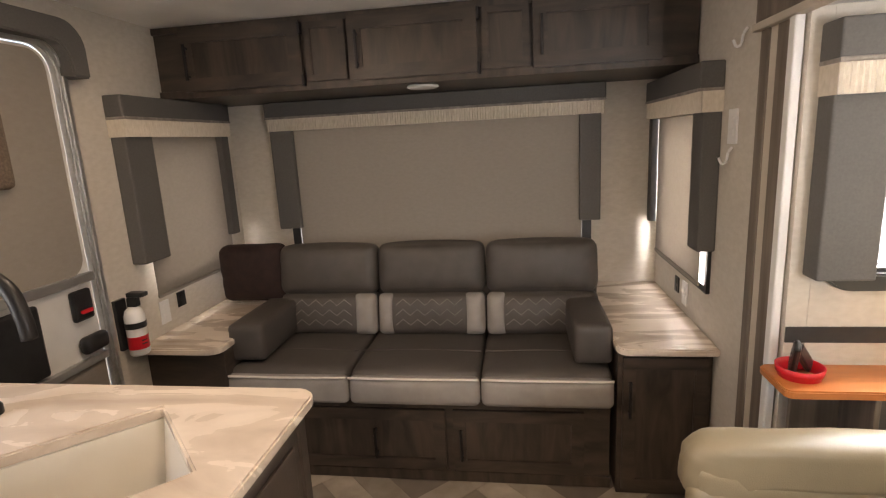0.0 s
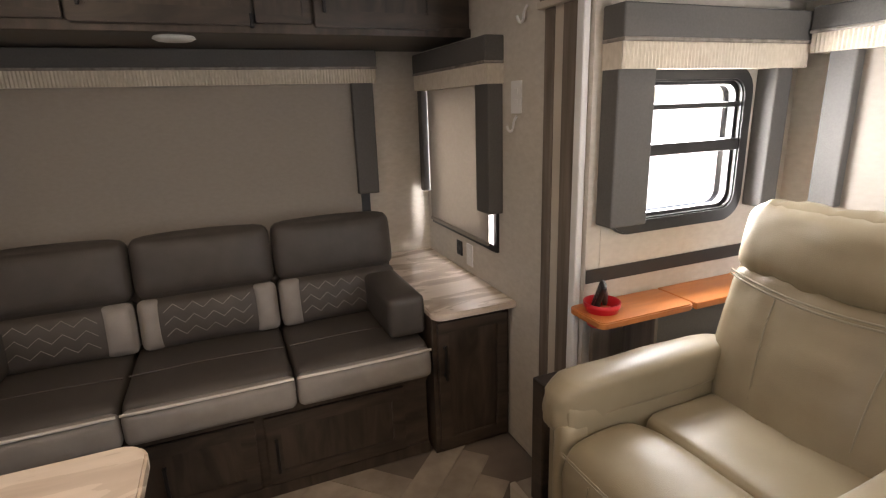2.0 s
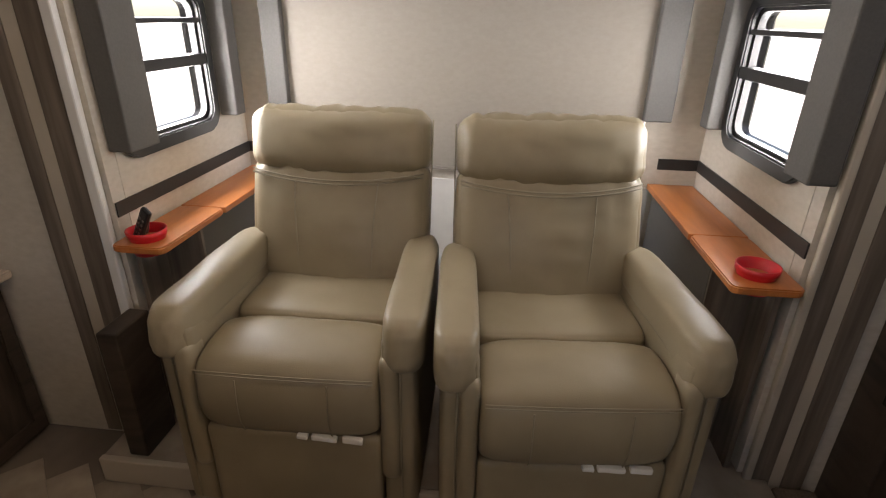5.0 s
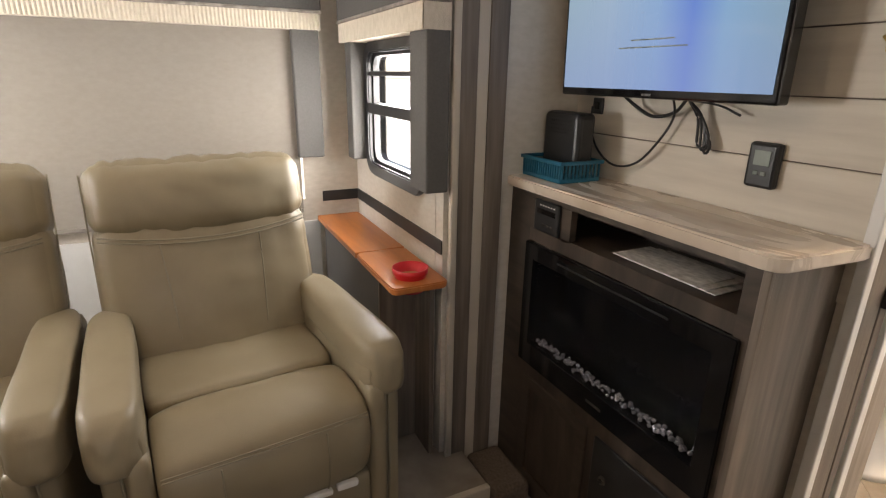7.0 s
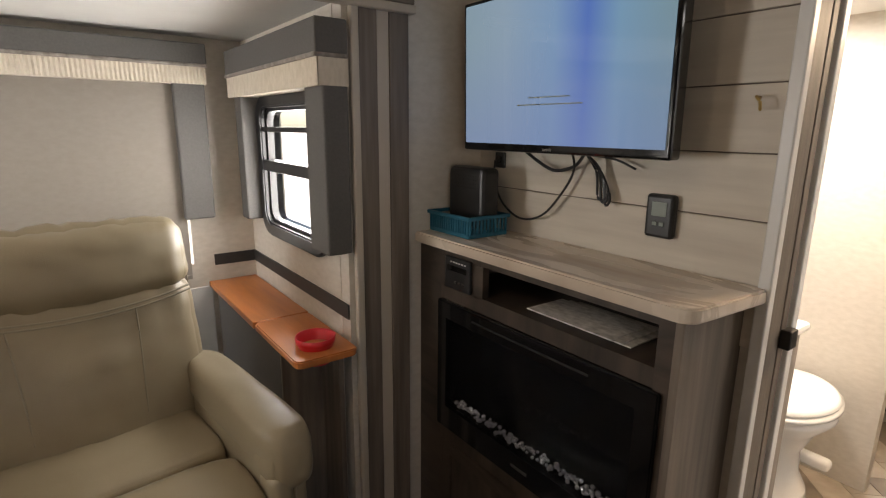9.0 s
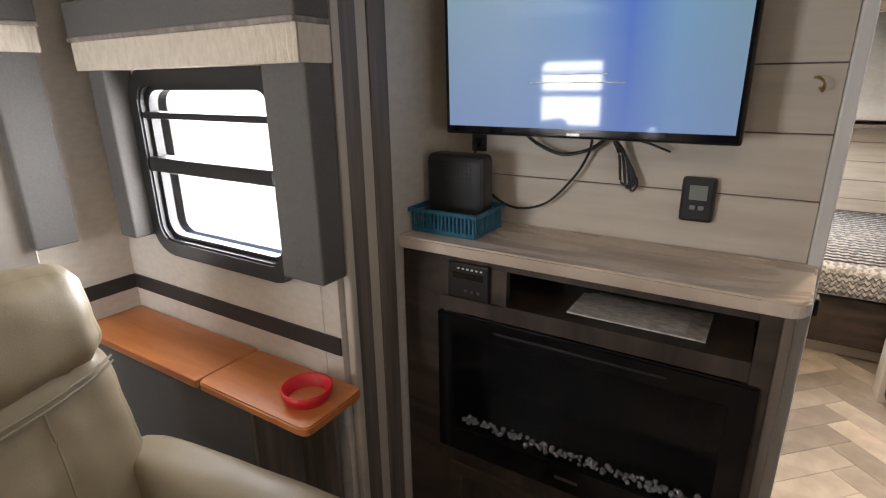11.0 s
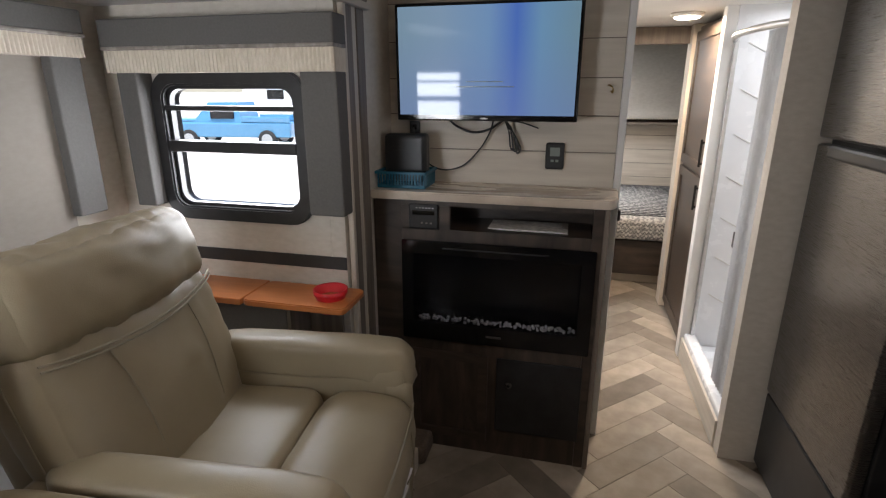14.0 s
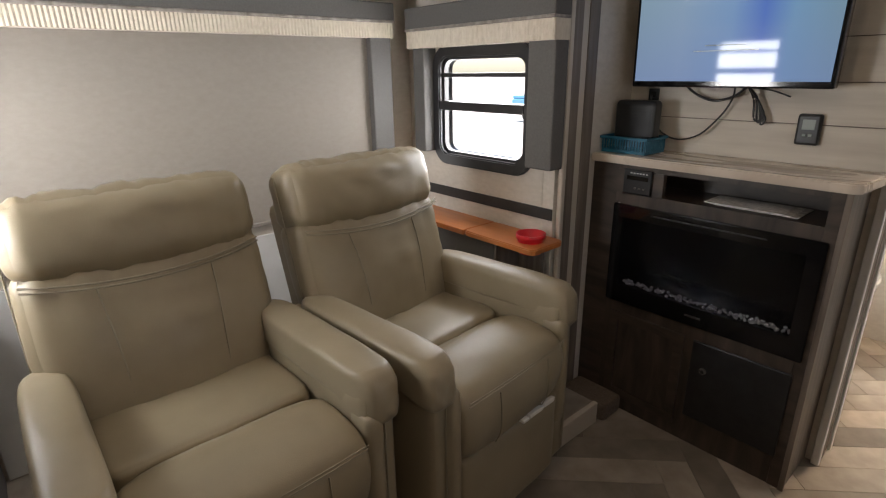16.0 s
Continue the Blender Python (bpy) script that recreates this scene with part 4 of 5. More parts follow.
    for i in range(170):
        c = bmesh.ops.create_icosphere(bm, subdivisions=1, radius=rnd.uniform(0.004, 0.008))["verts"]
        bmesh.ops.transform(bm, matrix=pose(rnd.uniform(1.605, 2.245), rnd.uniform(-3.618, FY - 0.010), 0.597 + rnd.uniform(0, 0.014), rnd.uniform(0, 90), rnd.uniform(0, 90), 0), verts=c)
    part("crystal_bed", bm, M_CRYSTAL, f, "bed of clear glass crystals")["kind"] = "stuff"
    g = part("glass_front", boxes((1.60, 2.25, FY + 0.004, FY + 0.008, 0.60, 0.89)), M_GLASS, f, "clear glass front")
    g.visible_shadow = False
    part("vent_slot", boxes((1.72, 2.13, FY + 0.017, FY + 0.019, 0.915, 0.92)), M_BLACK, f)
    part("badge", boxes((1.89, 1.95, FY + 0.017, FY + 0.0185, 0.555, 0.563)), M_STEEL, f)
    r = thing("radio", "black wall stereo with white button marks", "radio", (2.2, FY, 1.0))
    part("faceplate", boxes((2.148, 2.266, FY + 0.003, FY + 0.015, 0.991, 1.089), bev=0.004), M_BLACK, r)
    part("display", boxes((2.162, 2.25, FY + 0.015, FY + 0.0165, 1.048, 1.064)), M_GLOSSBLK, r)
    for i in range(6):
        part("button", boxes((2.165 + i * 0.013, 2.171 + i * 0.013, FY + 0.015, FY + 0.017, 1.073, 1.077)), M_WHITE, r)
    for i in range(3):
        part("button", boxes((2.172 + i * 0.018, 2.180 + i * 0.018, FY + 0.015, FY + 0.018, 1.012, 1.020), bev=0.001), M_STEEL, r)
    for i in range(3):
        p = tagged(part("leaflet", boxes((1.66 + 0.02 * i, 1.93 + 0.015 * i, -3.79 + 0.02 * i, -3.63 + 0.008 * i, 0.989 + 0.004 * i, 0.992 + 0.004 * i)), M_PAPER), "printed paper leaflet lying in the cabinet niche", "paper", "leaflets")


fireplace_cabinet()


def television():
    y = -3.70
    t = thing("television", "flat black television on the shiplap wall, switched on", "television", (2.0, y, 1.4))
    part("bezel", boxes((1.655, 2.345, y - 0.04, y, 1.395, 1.813), bev=0.006), M_GLOSSBLK, t)
    s = part("screen", boxes((1.668, 2.332, y + 0.0005, y + 0.0025, 1.417, 1.802)), M_SCREEN, t, "lit blue screen")
    part("message_line", boxes((1.93, 2.07, y + 0.0028, y + 0.0034, 1.537, 1.540)), M_LCD, s)
    part("message_line", boxes((1.89, 2.11, y + 0.0028, y + 0.0034, 1.519, 1.522)), M_LCD, s)
    part("badge", boxes((1.985, 2.015, y + 0.0005, y + 0.002, 1.402, 1.408)), M_STEEL, t)
    part("wall_arm", boxes((1.95, 2.05, -3.83, y - 0.04, 1.52, 1.68), bev=0.005), M_MATBLK, t)
    t.matrix_basis = pose(2.0, y, 1.4, -1.4, 0, 0)
    c = thing("cables", "black television cables hanging in loops", "cable", (2.0, -3.76, 1.3))
    wy = -3.80
    part("cable", tube(smooth_line([(2.31, wy, 1.36), (2.31, wy, 1.30), (2.27, wy, 1.23), (2.19, wy, 1.19), (2.10, wy, 1.21), (2.03, wy, 1.28), (1.99, wy, 1.35), (1.97, -3.76, 1.41)]), 0.0035, 6), M_BLACK, c, smooth=True)
    part("cable", tube(smooth_line([(2.16, -3.76, 1.41), (2.13, wy, 1.37), (2.06, wy, 1.345), (1.99, wy, 1.36), (1.93, -3.77, 1.40)]), 0.005, 6), M_BLACK, c, smooth=True)
    for k in range(3):
        part("cable", tube(smooth_line([(1.93, -3.77, 1.40), (1.915 - 0.008 * k, wy, 1.35), (1.905 - 0.012 * k, wy, 1.285 - 0.008 * k), (1.88 - 0.006 * k, wy, 1.29), (1.90, wy, 1.35), (1.925, -3.77, 1.395)]), 0.0035, 6), M_BLACK, c, smooth=True)
    part("cable", tube(smooth_line([(1.92, -3.77, 1.395), (1.86, wy, 1.385), (1.80, wy, 1.365)]), 0.003, 6), M_BLACK, c, smooth=True)


television()
o = thing("wall_outlet", "small black wall outlet on the shiplap", "outlet", (2.31, -3.83, 1.35))
part("plate", boxes((2.29, 2.335, -3.83, -3.822, 1.335, 1.385), bev=0.003), M_BLACK, o)
part("socket", boxes((2.303, 2.322, -3.822, -3.818, 1.35, 1.372), bev=0.002), M_GLOSSBLK, o)
o = thing("thermostat", "black wall thermostat with small grey display", "thermostat", (1.73, -3.83, 1.21))
part("case", boxes((1.695, 1.768, -3.83, -3.806, 1.205, 1.31), bev=0.008), M_BLACK, o)
part("display", boxes((1.712, 1.75, -3.806, -3.8045, 1.258, 1.292)), M_LCD, o)
for i in range(2):
    part("button", boxes((1.716 + 0.018 * i, 1.728 + 0.018 * i, -3.806, -3.803, 1.235, 1.245), bev=0.002), M_LCD, o)
o = thing("wall_hook", "small brass hook on the shiplap wall", "hook", (1.54, -3.83, 1.52))
part("hook", tube(smooth_line([(1.55, -3.83, 1.525), (1.545, -3.80, 1.525), (1.535, -3.795, 1.515), (1.535, -3.80, 1.50), (1.54, -3.812, 1.505)]), 0.003, 6), M_BRASS, o, smooth=True)


def basket():
    x0, x1, y0, y1, z = 2.21, 2.41, -3.77, -3.615, 1.138
    t = thing("plastic_basket", "teal blue slotted plastic basket on the mantel", "basket", (2.3, -3.73, z))
    part("rim", boxes((x0 - 0.006, x1 + 0.006, y1 - 0.004, y1 + 0.006, z + 0.055, z + 0.066), (x0 - 0.006, x1 + 0.006, y0 - 0.006, y0 + 0.004, z + 0.055, z + 0.066), (x0 - 0.006, x0 + 0.004, y0 + 0.004, y1 - 0.004, z + 0.055, z + 0.066), (x1 - 0.004, x1 + 0.006, y0 + 0.004, y1 - 0.004, z + 0.055, z + 0.066), bev=0.002), M_BLUE, t)
    part("base", boxes((x0 + 0.002, x1 - 0.002, y0, y1, z, z + 0.014), bev=0.003), M_BLUE, t)
    for i in range(17):
        x = x0 + 0.004 + (x1 - x0 - 0.014) * i / 16
        part("slat", boxes((x, x + 0.006, y1 - 0.003, y1 + 0.001, z + 0.012, z + 0.056)), M_BLUE, t)
    for i in range(11):
        y = y0 + 0.004 + (y1 - y0 - 0.014) * i / 10
        part("slat", boxes((x0, x0 + 0.004, y, y + 0.006, z + 0.012, z + 0.056)), M_BLUE, t)
    b = thing("router_box", "black perforated plastic box standing in the basket", "box", (2.3, -3.74, z))
    part("case", box(2.225, 2.40, -3.75, -3.68, z + 0.015, z + 0.205, 0.018, 3), M_BLACK, b)
    bm = bmesh.new()
    for i in range(9):
        for j in range(4):
            box(2.26 + 0.012 * i, 2.265 + 0.012 * i, -3.6805, -3.6785, z + 0.14 + 0.012 * j, z + 0.145 + 0.012 * j, bm=bm)
    part("vent_holes", bm, M_STRIPE, b)


basket()

# ---- passage door and bathroom ----
setting("trim_pocket_edge", boxes((1.476, 1.499, -3.913, -3.847, 0, 1.83), bev=0.003), M_GREYW, "brown wood edge of the door pocket", "trim")
setting("trim_passage_casing", boxes((1.472, 1.499, -3.846, -3.818, 0, 1.83), bev=0.004), M_WHITE, "white casing on the partition end", "trim")
d = thing("door_1", "brown pocket door standing open in the partition", "door", (1.48, -3.93, 0), kind="structure")
part("door_leaf", boxes((1.475, 2.1, -3.945, -3.915, 0.02, 1.82), bev=0.003), M_GREYW, d)
part("latch", boxes((1.452, 1.476, -3.95, -3.91, 0.985, 1.03), bev=0.004), M_MATBLK, d, "black latch")
setting("trim_passage_casing_2", boxes((1.468, 1.499, -3.985, -3.955, 0, 1.83), bev=0.004), M_WHITE, "white casing behind the pocket door", "trim")
v = thing("bathroom_vanity", "weathered wood vanity with white top", "vanity", (1.9, -4.3, 0))
part("body", boxes((1.635, 2.15, -4.55, -4.02, 0, 0.83), bev=0.003), M_LIGHTW, v)
part("top", boxes((1.615, 2.17, -4.57, -4.0, 0.831, 0.86), bev=0.012), M_WHITE, v)


def toilet(x, y):
    t = thing("toilet", "white porcelain toilet with closed lid", "toilet", (x, y, 0))
    part("pedestal", lathe(((0.13, 0), (0.125, 0.03), (0.09, 0.10), (0.085, 0.2), (0.13, 0.30), (0.19, 0.37), (0.19, 0.40)), (x, y, 0), 28, sx=0.95, sy=1.15), M_PORC, t, smooth=True)
    part("seat", lathe(((0.19, 0.402), (0.205, 0.41), (0.205, 0.425), (0.19, 0.43)), (x, y, 0), 32, sx=0.92, sy=1.2), M_PORC, t, smooth=True)
    part("lid", lathe(((0.195, 0.432), (0.2, 0.442), (0.17, 0.462), (0.05, 0.470)), (x, y, 0), 32, sx=0.92, sy=1.2), M_PORC, t, smooth=True)
    part("tank", cushion(x + 0.1, x + 0.28, y - 0.2, y + 0.2, 0.38, 0.52, 0.04), M_PORC, t, smooth=True)
    part("pedal", cushion(x - 0.16, x - 0.02, y - 0.16, y - 0.10, 0.10, 0.15, 0.02), M_PORC, t, smooth=True)


toilet(1.77, -4.93)

# ---- shower, hall cabinet, bedroom ----
s = thing("shower_pan", "white shower pan with raised curb", "shower", (0.5, -4.28, 0))
part("curb", boxes((0.90, 0.965, -4.688, -3.862, 0, 0.16), bev=0.012), M_SHOWER, s)
part("pan", boxes((0.052, 0.899, -4.688, -3.862, 0, 0.09), bev=0.004), M_SHOWER, s)
part("kick_board", boxes((0.966, 0.978, -4.688, -3.862, 0, 0.13), bev=0.002), M_SHIP, s)
g = bmesh.new()
for k in range(7):
    z = 0.25 + 0.22 * k
    for q in (0.18, 0.55):
        tube([(q + 0.02, -4.688, z), (q + 0.32, -4.688, z + 0.16 if q < 0.4 else z + 0.16)], 0.0035, 5, g)
part("embossed_grooves", g, M_DOORP, s)
w = thing("shower_screen", "clear shower screen with chrome rail and white curtain", "shower screen", (0.93, -4.3, 0.16))
part("rail", tube(smooth_line([(0.93, -4.685, 1.74), (0.99, -4.45, 1.74), (1.0, -4.25, 1.74), (0.98, -4.05, 1.74), (0.92, -3.865, 1.74)]), 0.014, 10), M_ALU, w, smooth=True)
part("screen_post", boxes((0.915, 0.935, -4.688, -4.665, 0.16, 1.78), bev=0.003), M_ALU, w)
cu = bmesh.new()
cols = []
for i in range(33):
    y = -4.12 + 0.22 * i / 32
    x = 0.935 + 0.018 * math.sin(i * 1.6)
    cols.append([cu.verts.new((x, y, z)) for z in (0.2, 0.7, 1.2, 1.73)])
for a, b in zip(cols, cols[1:]):
    for k in range(3):
        cu.faces.new((a[k], b[k], b[k + 1], a[k + 1]))
part("curtain", cu, M_SHOWER, w, "white pleated curtain", smooth=True)
part("clip", boxes((0.925, 0.95, -4.15, -4.12, 0.84, 0.91), bev=0.003), M_BLACK, w)

t = thing("hall_wardrobe", "tall brown hall wardrobe with black bar handles", "wardrobe", (0.6, -5.1, 0))
part("body", boxes((0.3, 0.945, -5.478, -4.762, 0, 1.88), bev=0.003), M_WOOD, t)
for z0, z1, h in ((0.06, 1.03, (0.86, 1.0)), (1.05, 1.85, (1.10, 1.25))):
    dd = part("door", upright(plate([(-5.46, z0), (-4.78, z0), (-4.78, z1), (-5.46, z1)], 0, 0.02, [(-5.40, z0 + 0.06), (-4.84, z0 + 0.06), (-4.84, z1 - 0.06), (-5.40, z1 - 0.06)], 0.003), "x", 0.946), M_WOOD, t)
    part("door_panel", boxes((0.946, 0.956, -5.402, -4.838, z0 + 0.058, z1 - 0.058)), M_WOOD, dd)
    bar_handle(0.966, -4.81, h[0], h[1], dd, "x")

b = thing("bed", "bed with grey chevron patterned cover", "bed", (1.5, -6.6, 0))
part("base", boxes((0.45, 2.4, -7.38, -5.90, 0.08, 0.36), bev=0.005), M_WOOD, b)
part("toe_kick", boxes((0.5, 2.38, -7.38, -5.96, 0.0, 0.08)), M_CREAM, b)
part("mattress", cushion(0.40, 2.41, -7.39, -5.84, 0.37, 0.56, 0.05, (0, 0, 0.01)), M_BEDSP, b, "grey and white chevron cover", smooth=True)
bm = bmesh.new()
for r in range(4):
    for i in range(60):
        x = 0.5 + i * 0.03
        z = 0.40 + 0.032 * r
        tube([(x, -5.838, z), (x + 0.015, -5.838, z + 0.02), (x + 0.03, -5.838, z)], 0.0035, 4, bm)
for r in range(24):
    y = -5.92 - 0.06 * r
    for i in range(30):
        x = 0.6 + i * 0.05
        tube([(x, y, 0.566), (x + 0.025, y + 0.02, 0.568), (x + 0.05, y, 0.566)], 0.004, 4, bm)
part("chevron_print", bm, M_BEDBAR, b)["kind"] = "stuff"
hw = setting("wall_bedhead", boxes((0.4, 2.42, -7.43, -7.415, 0.5, 1.2)), M_SUB, "shiplap bedhead wall", "wall")
for i in range(5):
    part("shiplap_board", boxes((0.4, 2.42, -7.414, -7.402, 0.502 + 0.14 * i, 0.638 + 0.14 * i), bev=0.002), M_SHIP, hw)
nose = bmesh.new()
prof = [(-7.40, 1.20), (-7.22, 1.23), (-7.10, 1.33), (-7.02, 1.5), (-6.98, 1.9)]
ring = [[nose.verts.new((x, y, z)) for y, z in prof] for x in (0.4, 2.42)]
for k in range(4):
    nose.faces.new((ring[0][k], ring[1][k], ring[1][k + 1], ring[0][k + 1]))
bmesh.ops.solidify(nose, geom=nose.faces[:], thickness=0.02)
setting("wall_bedroom_nose", nose, M_WALL, "rounded cream panel above the bedhead", "wall", True)
setting("trim_bedroom_nose", boxes((0.4, 2.42, -7.40, -7.20, 1.17, 1.198), bev=0.004), M_GREYW, "brown strip under the rounded panel", "trim")
l = thing("hall_ceiling_light", "round lit ceiling light in the hall", "lamp", (1.12, -4.95, 1.9))
part("rim", lathe(((0.085, 0), (0.085, -0.012), (0.07, -0.018)), (1.12, -4.95, 1.899), 28), M_WHITE, l, smooth=True)
part("diffuser", lathe(((0.068, 0), (0.06, -0.008), (0.03, -0.012)), (1.12, -4.95, 1.880), 24), M_LEDON, l, "glowing diffuser", smooth=True)
# Rims for the two unseen living-area lights that carry the added warm fill.
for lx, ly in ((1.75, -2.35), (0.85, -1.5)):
    l = thing("ceiling_light", "rim of an unseen ceiling light added as warm fill", "lamp", (lx, ly, H), "ceiling lights")
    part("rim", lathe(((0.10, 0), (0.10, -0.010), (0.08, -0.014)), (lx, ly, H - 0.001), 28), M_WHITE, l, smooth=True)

# ---- kitchen ----


def kitchen():
    corner = [(0.02, -1.69)] + arc(1.12, -1.74, 0.05, 90, 0, 6) + [(1.17, -2.12), (0.60, -2.69), (0.60, -3.08), (0.02, -3.08)]
    sink = [(0.82, -1.80), (1.053, -2.033), (0.70, -2.387), (0.467, -2.153)]
    tagged(part("kitchen_countertop", plate(corner[::-1], 0.885, 0.915, sink, 0.005), M_MARBLE), "veined cream stone-look kitchen countertop with diagonal sink", "countertop")
    t = thing("kitchen_cabinet", "dark stained wood kitchen base cabinet", "cabinet", (0.6, -2.2, 0))
    body = [(0.02, -1.73), (1.135, -1.73), (1.135, -2.09), (0.56, -2.665), (0.56, -3.06), (0.02, -3.06)]
    shell = bmesh.new()
    lo = [shell.verts.new((x, y, 0)) for x, y in body]
    hi = [shell.verts.new((x, y, 0.884)) for x, y in body]
    for i in range(6):
        shell.faces.new((lo[i], lo[(i + 1) % 6], hi[(i + 1) % 6], hi[i]))
    shell.faces.new(lo)
    part("body", shell, M_WOOD, t)
    part("corner_post", boxes((1.105, 1.142, -1.765, -1.725, 0, 0.884), bev=0.004), M_WOOD, t)
    part("side_panel", boxes((1.136, 1.144, -2.06, -1.80, 0.08, 0.82), bev=0.003), M_WOODH, t)
    s = thing("kitchen_sink", "bisque undermount kitchen sink", "sink", (0.76, -2.09, 0.72))
    bm = bmesh.new()
    c = Vector((0.76, -2.093))
    top = [Vector(p) for p in sink]
    ins = [c + (p - c) * 0.90 for p in top]
    r0 = [bm.verts.new((p.x, p.y, 0.886)) for p in [c + (q - c) * 1.04 for q in top]]
    r1 = [bm.verts.new((p.x, p.y, 0.884)) for p in top]
    r2 = [bm.verts.new((p.x, p.y, 0.70)) for p in ins]
    for a, b in ((r0, r1), (r1, r2)):
        for i in range(4):
            bm.faces.new((a[i], a[(i + 1) % 4], b[(i + 1) % 4], b[i]))
    bm.faces.new(r2)
    part("basin", bm, M_SINK, s)
    part("drain", lathe(((0.04, 0), (0.04, 0.004), (0.02, 0.002)), (0.76, -2.09, 0.701), 20), M_STEEL, s, smooth=True)
    f = thing("kitchen_faucet", "matt black gooseneck kitchen faucet", "faucet", (0.56, -1.88, 0.915))
    part("base", lathe(((0.028, 0), (0.028, 0.02), (0.02, 0.03)), (0.41, -1.86, 0.916), 20), M_MATBLK, f, smooth=True)
    part("spout", tube(smooth_line([(0.41, -1.86, 0.93), (0.41, -1.86, 1.15), (0.43, -1.865, 1.23), (0.49, -1.875, 1.27), (0.56, -1.88, 1.235), (0.59, -1.885, 1.17), (0.595, -1.885, 1.12)]), 0.017, 12), M_MATBLK, f, smooth=True)
    part("lever", boxes((0.34, 0.395, -1.868, -1.852, 0.99, 1.005), bev=0.004), M_MATBLK, f)


kitchen()


def refrigerator():
    t = thing("refrigerator", "stainless refrigerator with black handle and base", "refrigerator", (0.4, -3.45, 0))
    part("body", boxes((0.02, 0.80, -3.775, -3.12, 0.0, 1.88), bev=0.005), M_BLACK, t)
    for z0, z1 in ((0.36, 1.335), (1.355, 1.86)):
        dd = part("door", boxes((0.802, 0.845, -3.77, -3.125, z0, z1), bev=0.010), M_STEEL, t, "brushed stainless door")
    part("handle", boxes((0.846, 0.872, -3.62, -3.14, 1.30, 1.345), bev=0.010), M_BLACK, t, "black recessed handle")
    part("base_panel", boxes((0.802, 0.84, -3.77, -3.125, 0.03, 0.35), bev=0.006), M_BLACK, t)
    part("magnet", boxes((0.845, 0.848, -3.36, -3.30, 1.60, 1.68)), M_RED, t, "small red magnet")


refrigerator()

# ---- entry door ----


def entry_door():
    t = thing("door_2", "white entry door with shaded window and aluminium frame", "door", (0, -1.38, 0), kind="structure")
    part("frame", upright(plate(rounded(-1.75, -1.02, 0.02, 1.95, 0.11), 0.0, 0.03, rounded(-1.705, -1.065, 0.05, 1.905, 0.09), 0.005), "x", 0.0), M_ALU, t, "ribbed aluminium frame")
    part("frame_rib", upright(plate(rounded(-1.735, -1.035, 0.03, 1.935, 0.105), 0.03, 0.036, rounded(-1.722, -1.048, 0.04, 1.922, 0.1), 0.001), "x", 0.0), M_ALU, t)
    part("door_leaf", upright(plate(rounded(-1.703, -1.067, 0.052, 1.903, 0.088), -0.03, 0.005, None, 0.003), "x", 0.0), M_DOORP, t)
    part("door_shade", upright(plate(rounded(-1.69, -1.09, 1.07, 1.89, 0.07), 0.006, 0.012, None, 0.002), "x", 0.0), M_SHADE, t, "grey roller shade")
    part("cross_bar", boxes((0.006, 0.028, -1.70, -1.07, 1.04, 1.075), (0.006, 0.028, -1.70, -1.07, 0.72, 0.75), bev=0.004), M_ALU, t)
    part("lower_panel", boxes((0.006, 0.012, -1.69, -1.08, 0.08, 0.715), bev=0.002), M_SHADE, t)
    lt = part("latch", boxes((0.006, 0.03, -1.19, -1.10, 0.90, 1.02), bev=0.012), M_BLACK, t, "black latch housing")
    part("latch_lever", boxes((0.03, 0.045, -1.17, -1.12, 0.93, 0.945), bev=0.004), M_RED, lt)
    part("grip", cushion(0.008, 0.05, -1.19, -1.07, 0.77, 0.84, 0.02), M_BLACK, t, smooth=True)
    part("slide_panel", boxes((0.006, 0.03, -1.62, -1.33, 0.76, 1.02), bev=0.02), M_BLACK, t, "black screen slider")
    part("pull_pad", cushion(0.012, 0.06, -1.52, -1.33, 1.42, 1.68, 0.03), M_CARPET, t, "brown padded window pull", smooth=True)
    v = thing("door_valance", "curved charcoal fabric valance above the entry door", "valance", (0, -1.38, 1.8))
    shape = [(-0.97, 1.80)] + arc(-1.07, 1.90, 0.10, 0, 90, 6) + [(-1.80, 2.0), (-1.80, 1.92), (-1.12, 1.92)] + arc(-1.12, 1.85, 0.07, 90, 0, 5) + [(-1.05, 1.80)]
    part("board", upright(plate(shape, 0.0, 0.085, None, 0.006), "x", 0.0), M_DARKFAB, v)
    e = thing("fire_extinguisher", "white fire extinguisher with black head in a wall bracket", "extinguisher", (0.07, -0.955, 0.68))
    x, y, z = 0.07, -0.955, 0.682
    part("bottle", lathe(((0.034, 0), (0.040, 0.008), (0.040, 0.17), (0.032, 0.195), (0.015, 0.21)), (x, y, z), 24), M_WHITE, e, smooth=True)
    part("label_red", lathe(((0.0408, 0.03), (0.0408, 0.085)), (x, y, z), 24), M_RED, e)
    part("label_bars", boxes((x + 0.0, x + 0.041, y - 0.022, y + 0.0, z + 0.05, z + 0.055), (x, x + 0.041, y - 0.022, y, z + 0.065, z + 0.07)), M_STRIPE, e)
    part("head", boxes((x - 0.015, x + 0.03, y - 0.015, y + 0.015, z + 0.21, z + 0.25), (x - 0.015, x + 0.06, y - 0.012, y + 0.03, z + 0.25, z + 0.27), bev=0.005), M_BLACK, e)
    part("bracket", boxes((0.0, 0.018, y - 0.03, y + 0.03, z + 0.02, z + 0.24), bev=0.003), M_BLACK, e)
    part("strap", lathe(((0.042, 0.12), (0.0425, 0.145)), (x, y, z), 24), M_BLACK, e)


entry_door()


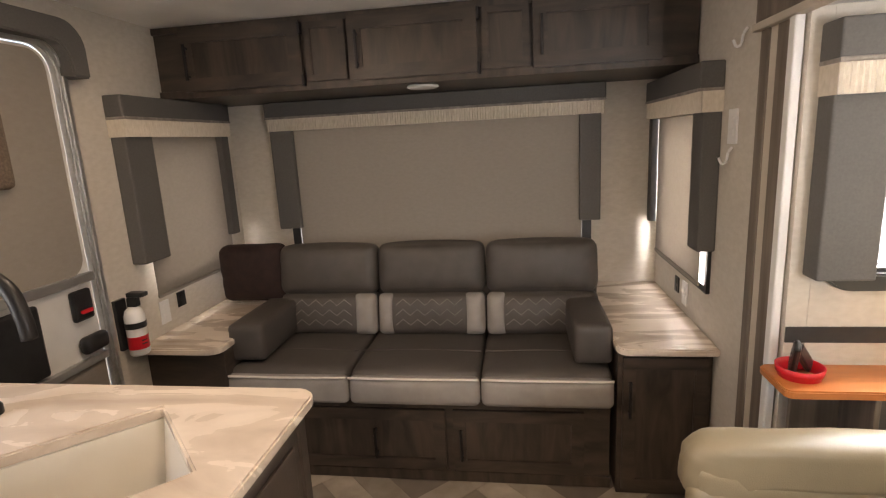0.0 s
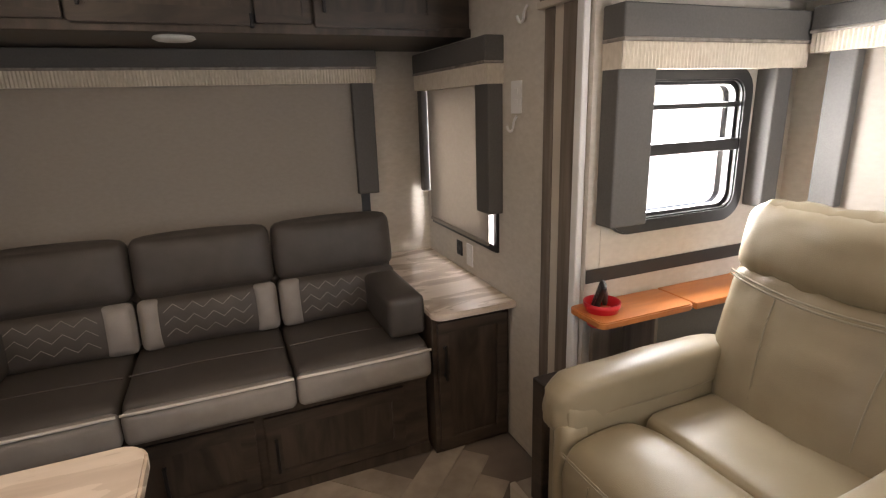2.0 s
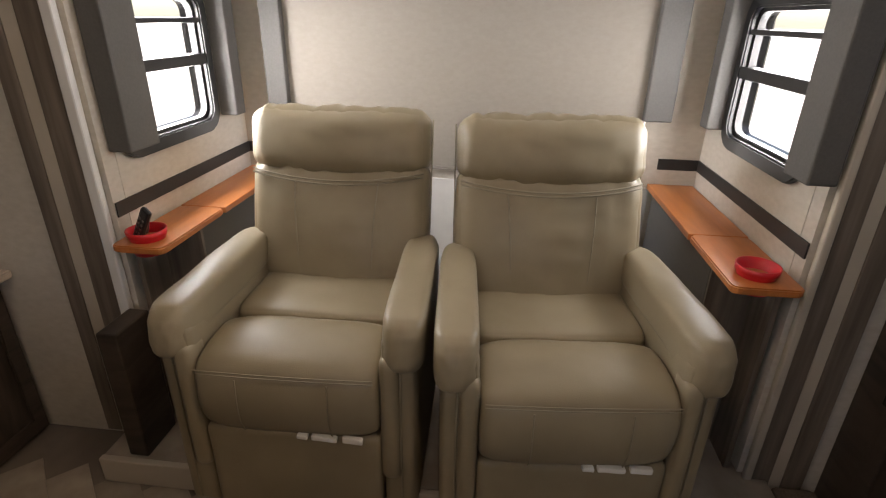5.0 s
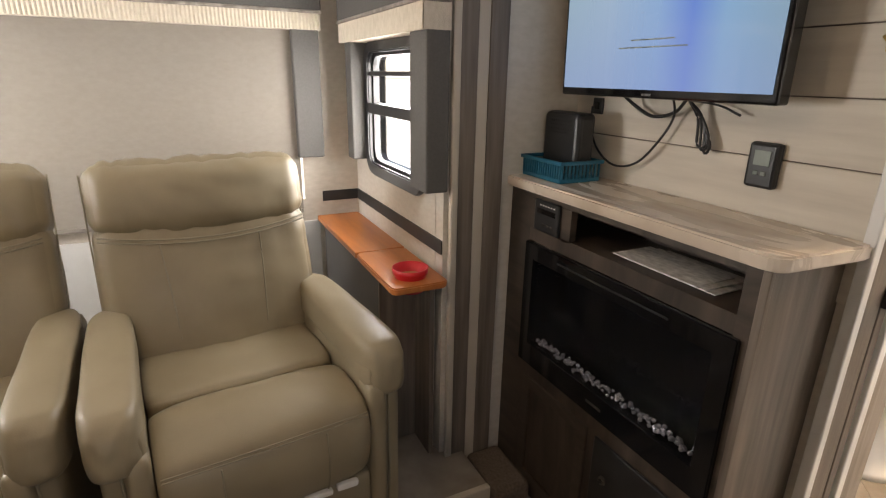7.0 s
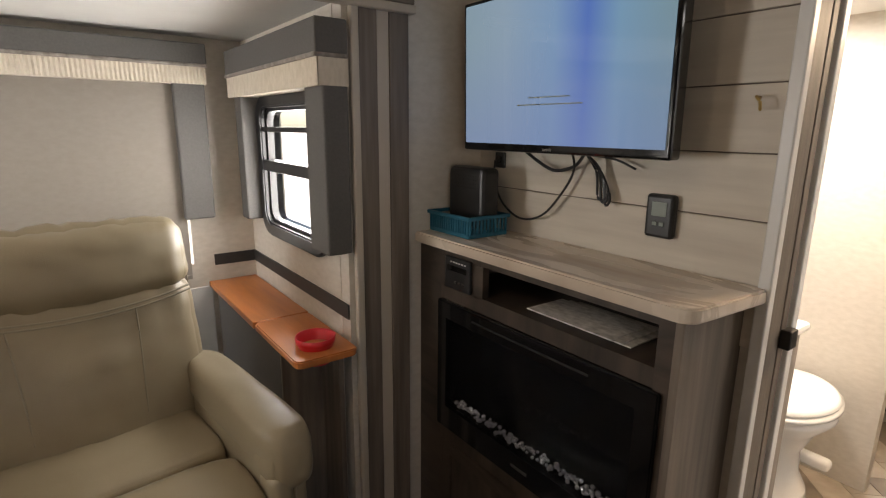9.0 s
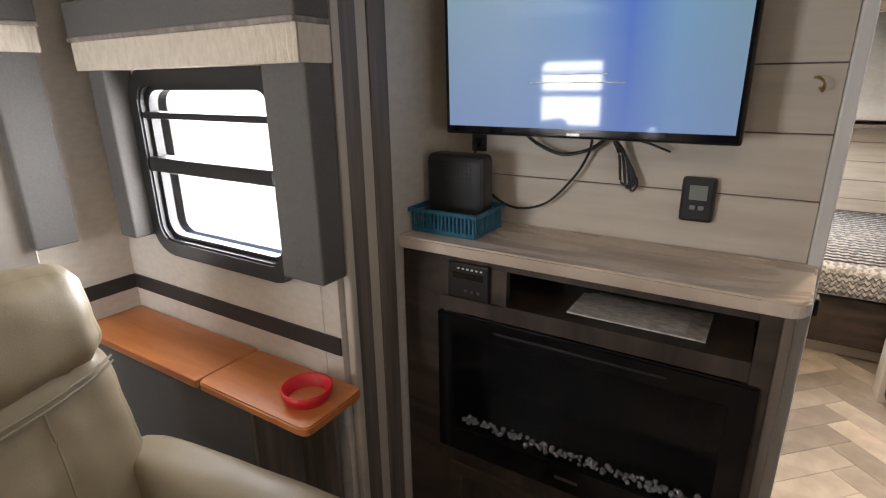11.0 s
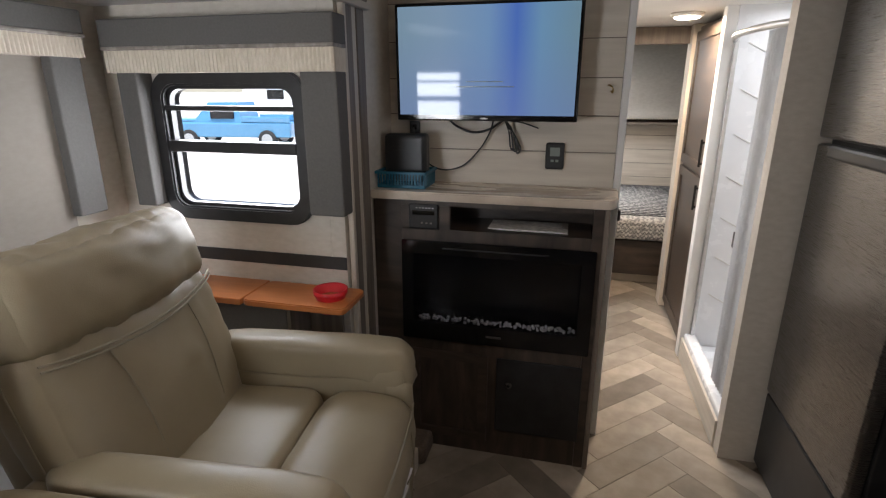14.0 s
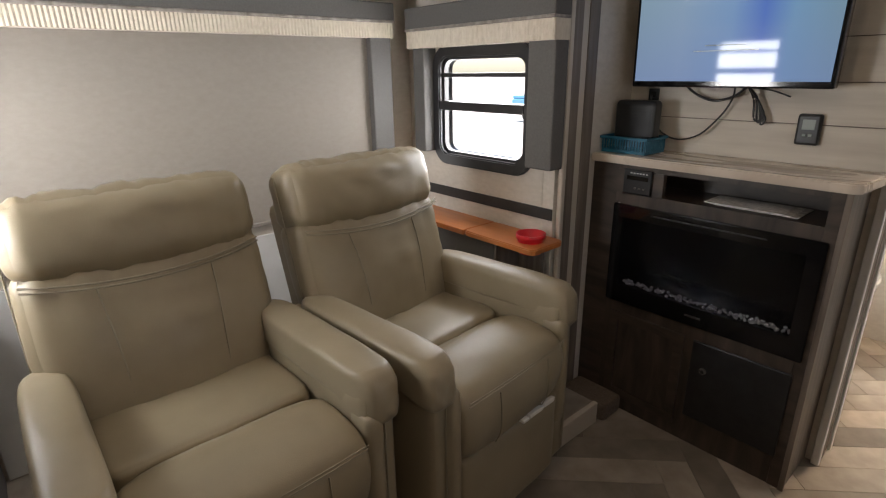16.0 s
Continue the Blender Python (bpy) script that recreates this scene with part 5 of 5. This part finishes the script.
def plate_on(name, label, cat, x, y, z, w, h, m, side):
    t = thing(name, label, cat, (x, y, z))
    a, b = sorted((x, x + side * 0.007))
    part("plate", boxes((a, b, y - w / 2, y + w / 2, z - h / 2, z + h / 2), bev=0.002), m, t)
    a, b = sorted((x + side * 0.007, x + side * 0.0095))
    for dz in (-0.02, 0.02):
        part("socket", boxes((a, b, y - w * 0.2, y + w * 0.2, z + dz - 0.012, z + dz + 0.012), bev=0.001), m, t)


plate_on("wall_outlet", "black outlet plate above the countertop", "outlet", 2.42, -0.30, 0.775, 0.06, 0.075, M_BLACK, -1)
plate_on("wall_outlet", "white outlet plate above the countertop", "outlet", 2.42, -0.42, 0.765, 0.065, 0.11, M_WHITE, -1)
plate_on("wall_outlet", "black outlet plate above the countertop", "outlet", 0.0, -0.55, 0.80, 0.06, 0.075, M_BLACK, 1)
plate_on("wall_outlet", "white outlet plate above the countertop", "outlet", 0.0, -0.68, 0.775, 0.065, 0.11, M_WHITE, 1)
plate_on("light_switch", "white switch plate on the wall", "switch", 2.42, -0.86, 1.50, 0.075, 0.12, M_WHITE, -1)
for hy, hz in ((-0.93, 1.78), (-0.86, 1.40)):
    k = thing("coat_hook", "white plastic wall hook", "hook", (2.42, hy, hz))
    part("hook", tube(smooth_line([(2.418, hy, hz + 0.03), (2.405, hy, hz + 0.01), (2.40, hy, hz - 0.02), (2.385, hy, hz - 0.025), (2.375, hy, hz - 0.005)]), 0.005, 8), M_WHITE, k, smooth=True)

# ---- shiplap boards and floor planks ----
ship = setting("wall_shiplap", boxes((1.50, 2.42, -3.8418, -3.838, 1.0, H)), M_SUB, "whitewashed shiplap wall behind the television", "wall")
for i in range(8):
    z = 0.993 + 0.14 * i
    part("shiplap_board", boxes((1.50, 2.419, -3.8378, -3.83, z + 0.0015, min(z + 0.1385, H - 0.002)), bev=0.0015), M_SHIP, ship)

floor = bpy.data.objects["floor"]
PW, PL = 0.125, 0.50
plank = bpy.data.meshes.new("plank")
pb = box(-PL / 2 + 0.0006, PL / 2 - 0.0006, -PW / 2 + 0.0006, PW / 2 - 0.0006, -0.006, 0.0, 0.001, 1)
pb.to_mesh(plank)
pb.free()
plank.materials.append(M_FLOOR)
rot = pose(0, 0, 0, 0, 0, 45)
count = 0
for i in range(-60, 60):
    for j in range(-20, 20):
        for k in range(2):
            # herringbone: each row steps by one plank width, columns by the sum of both sides
            if k == 0:
                cx, cy, a = i * PW + j * 2 * PL + PL / 2, i * PW + PW / 2, 0
            else:
                cx, cy, a = i * PW + j * 2 * PL + PL + PW / 2, i * PW + PW - PL / 2 + 0.0, 90
            p = rot @ Vector((cx, cy, 0))
            x, y = p.x + 1.2, p.y - 2.5
            inside = 0.25 < x < 2.20 and -3.75 < y < -0.7 or 0.95 < x < 1.75 and -5.9 < y <= -3.75
            if inside and count < 300:
                o = new("plank", plank)
                o.parent = floor
                o.matrix_basis = pose(x, y, 0.0, 0, 0, 45 + a)
                count += 1
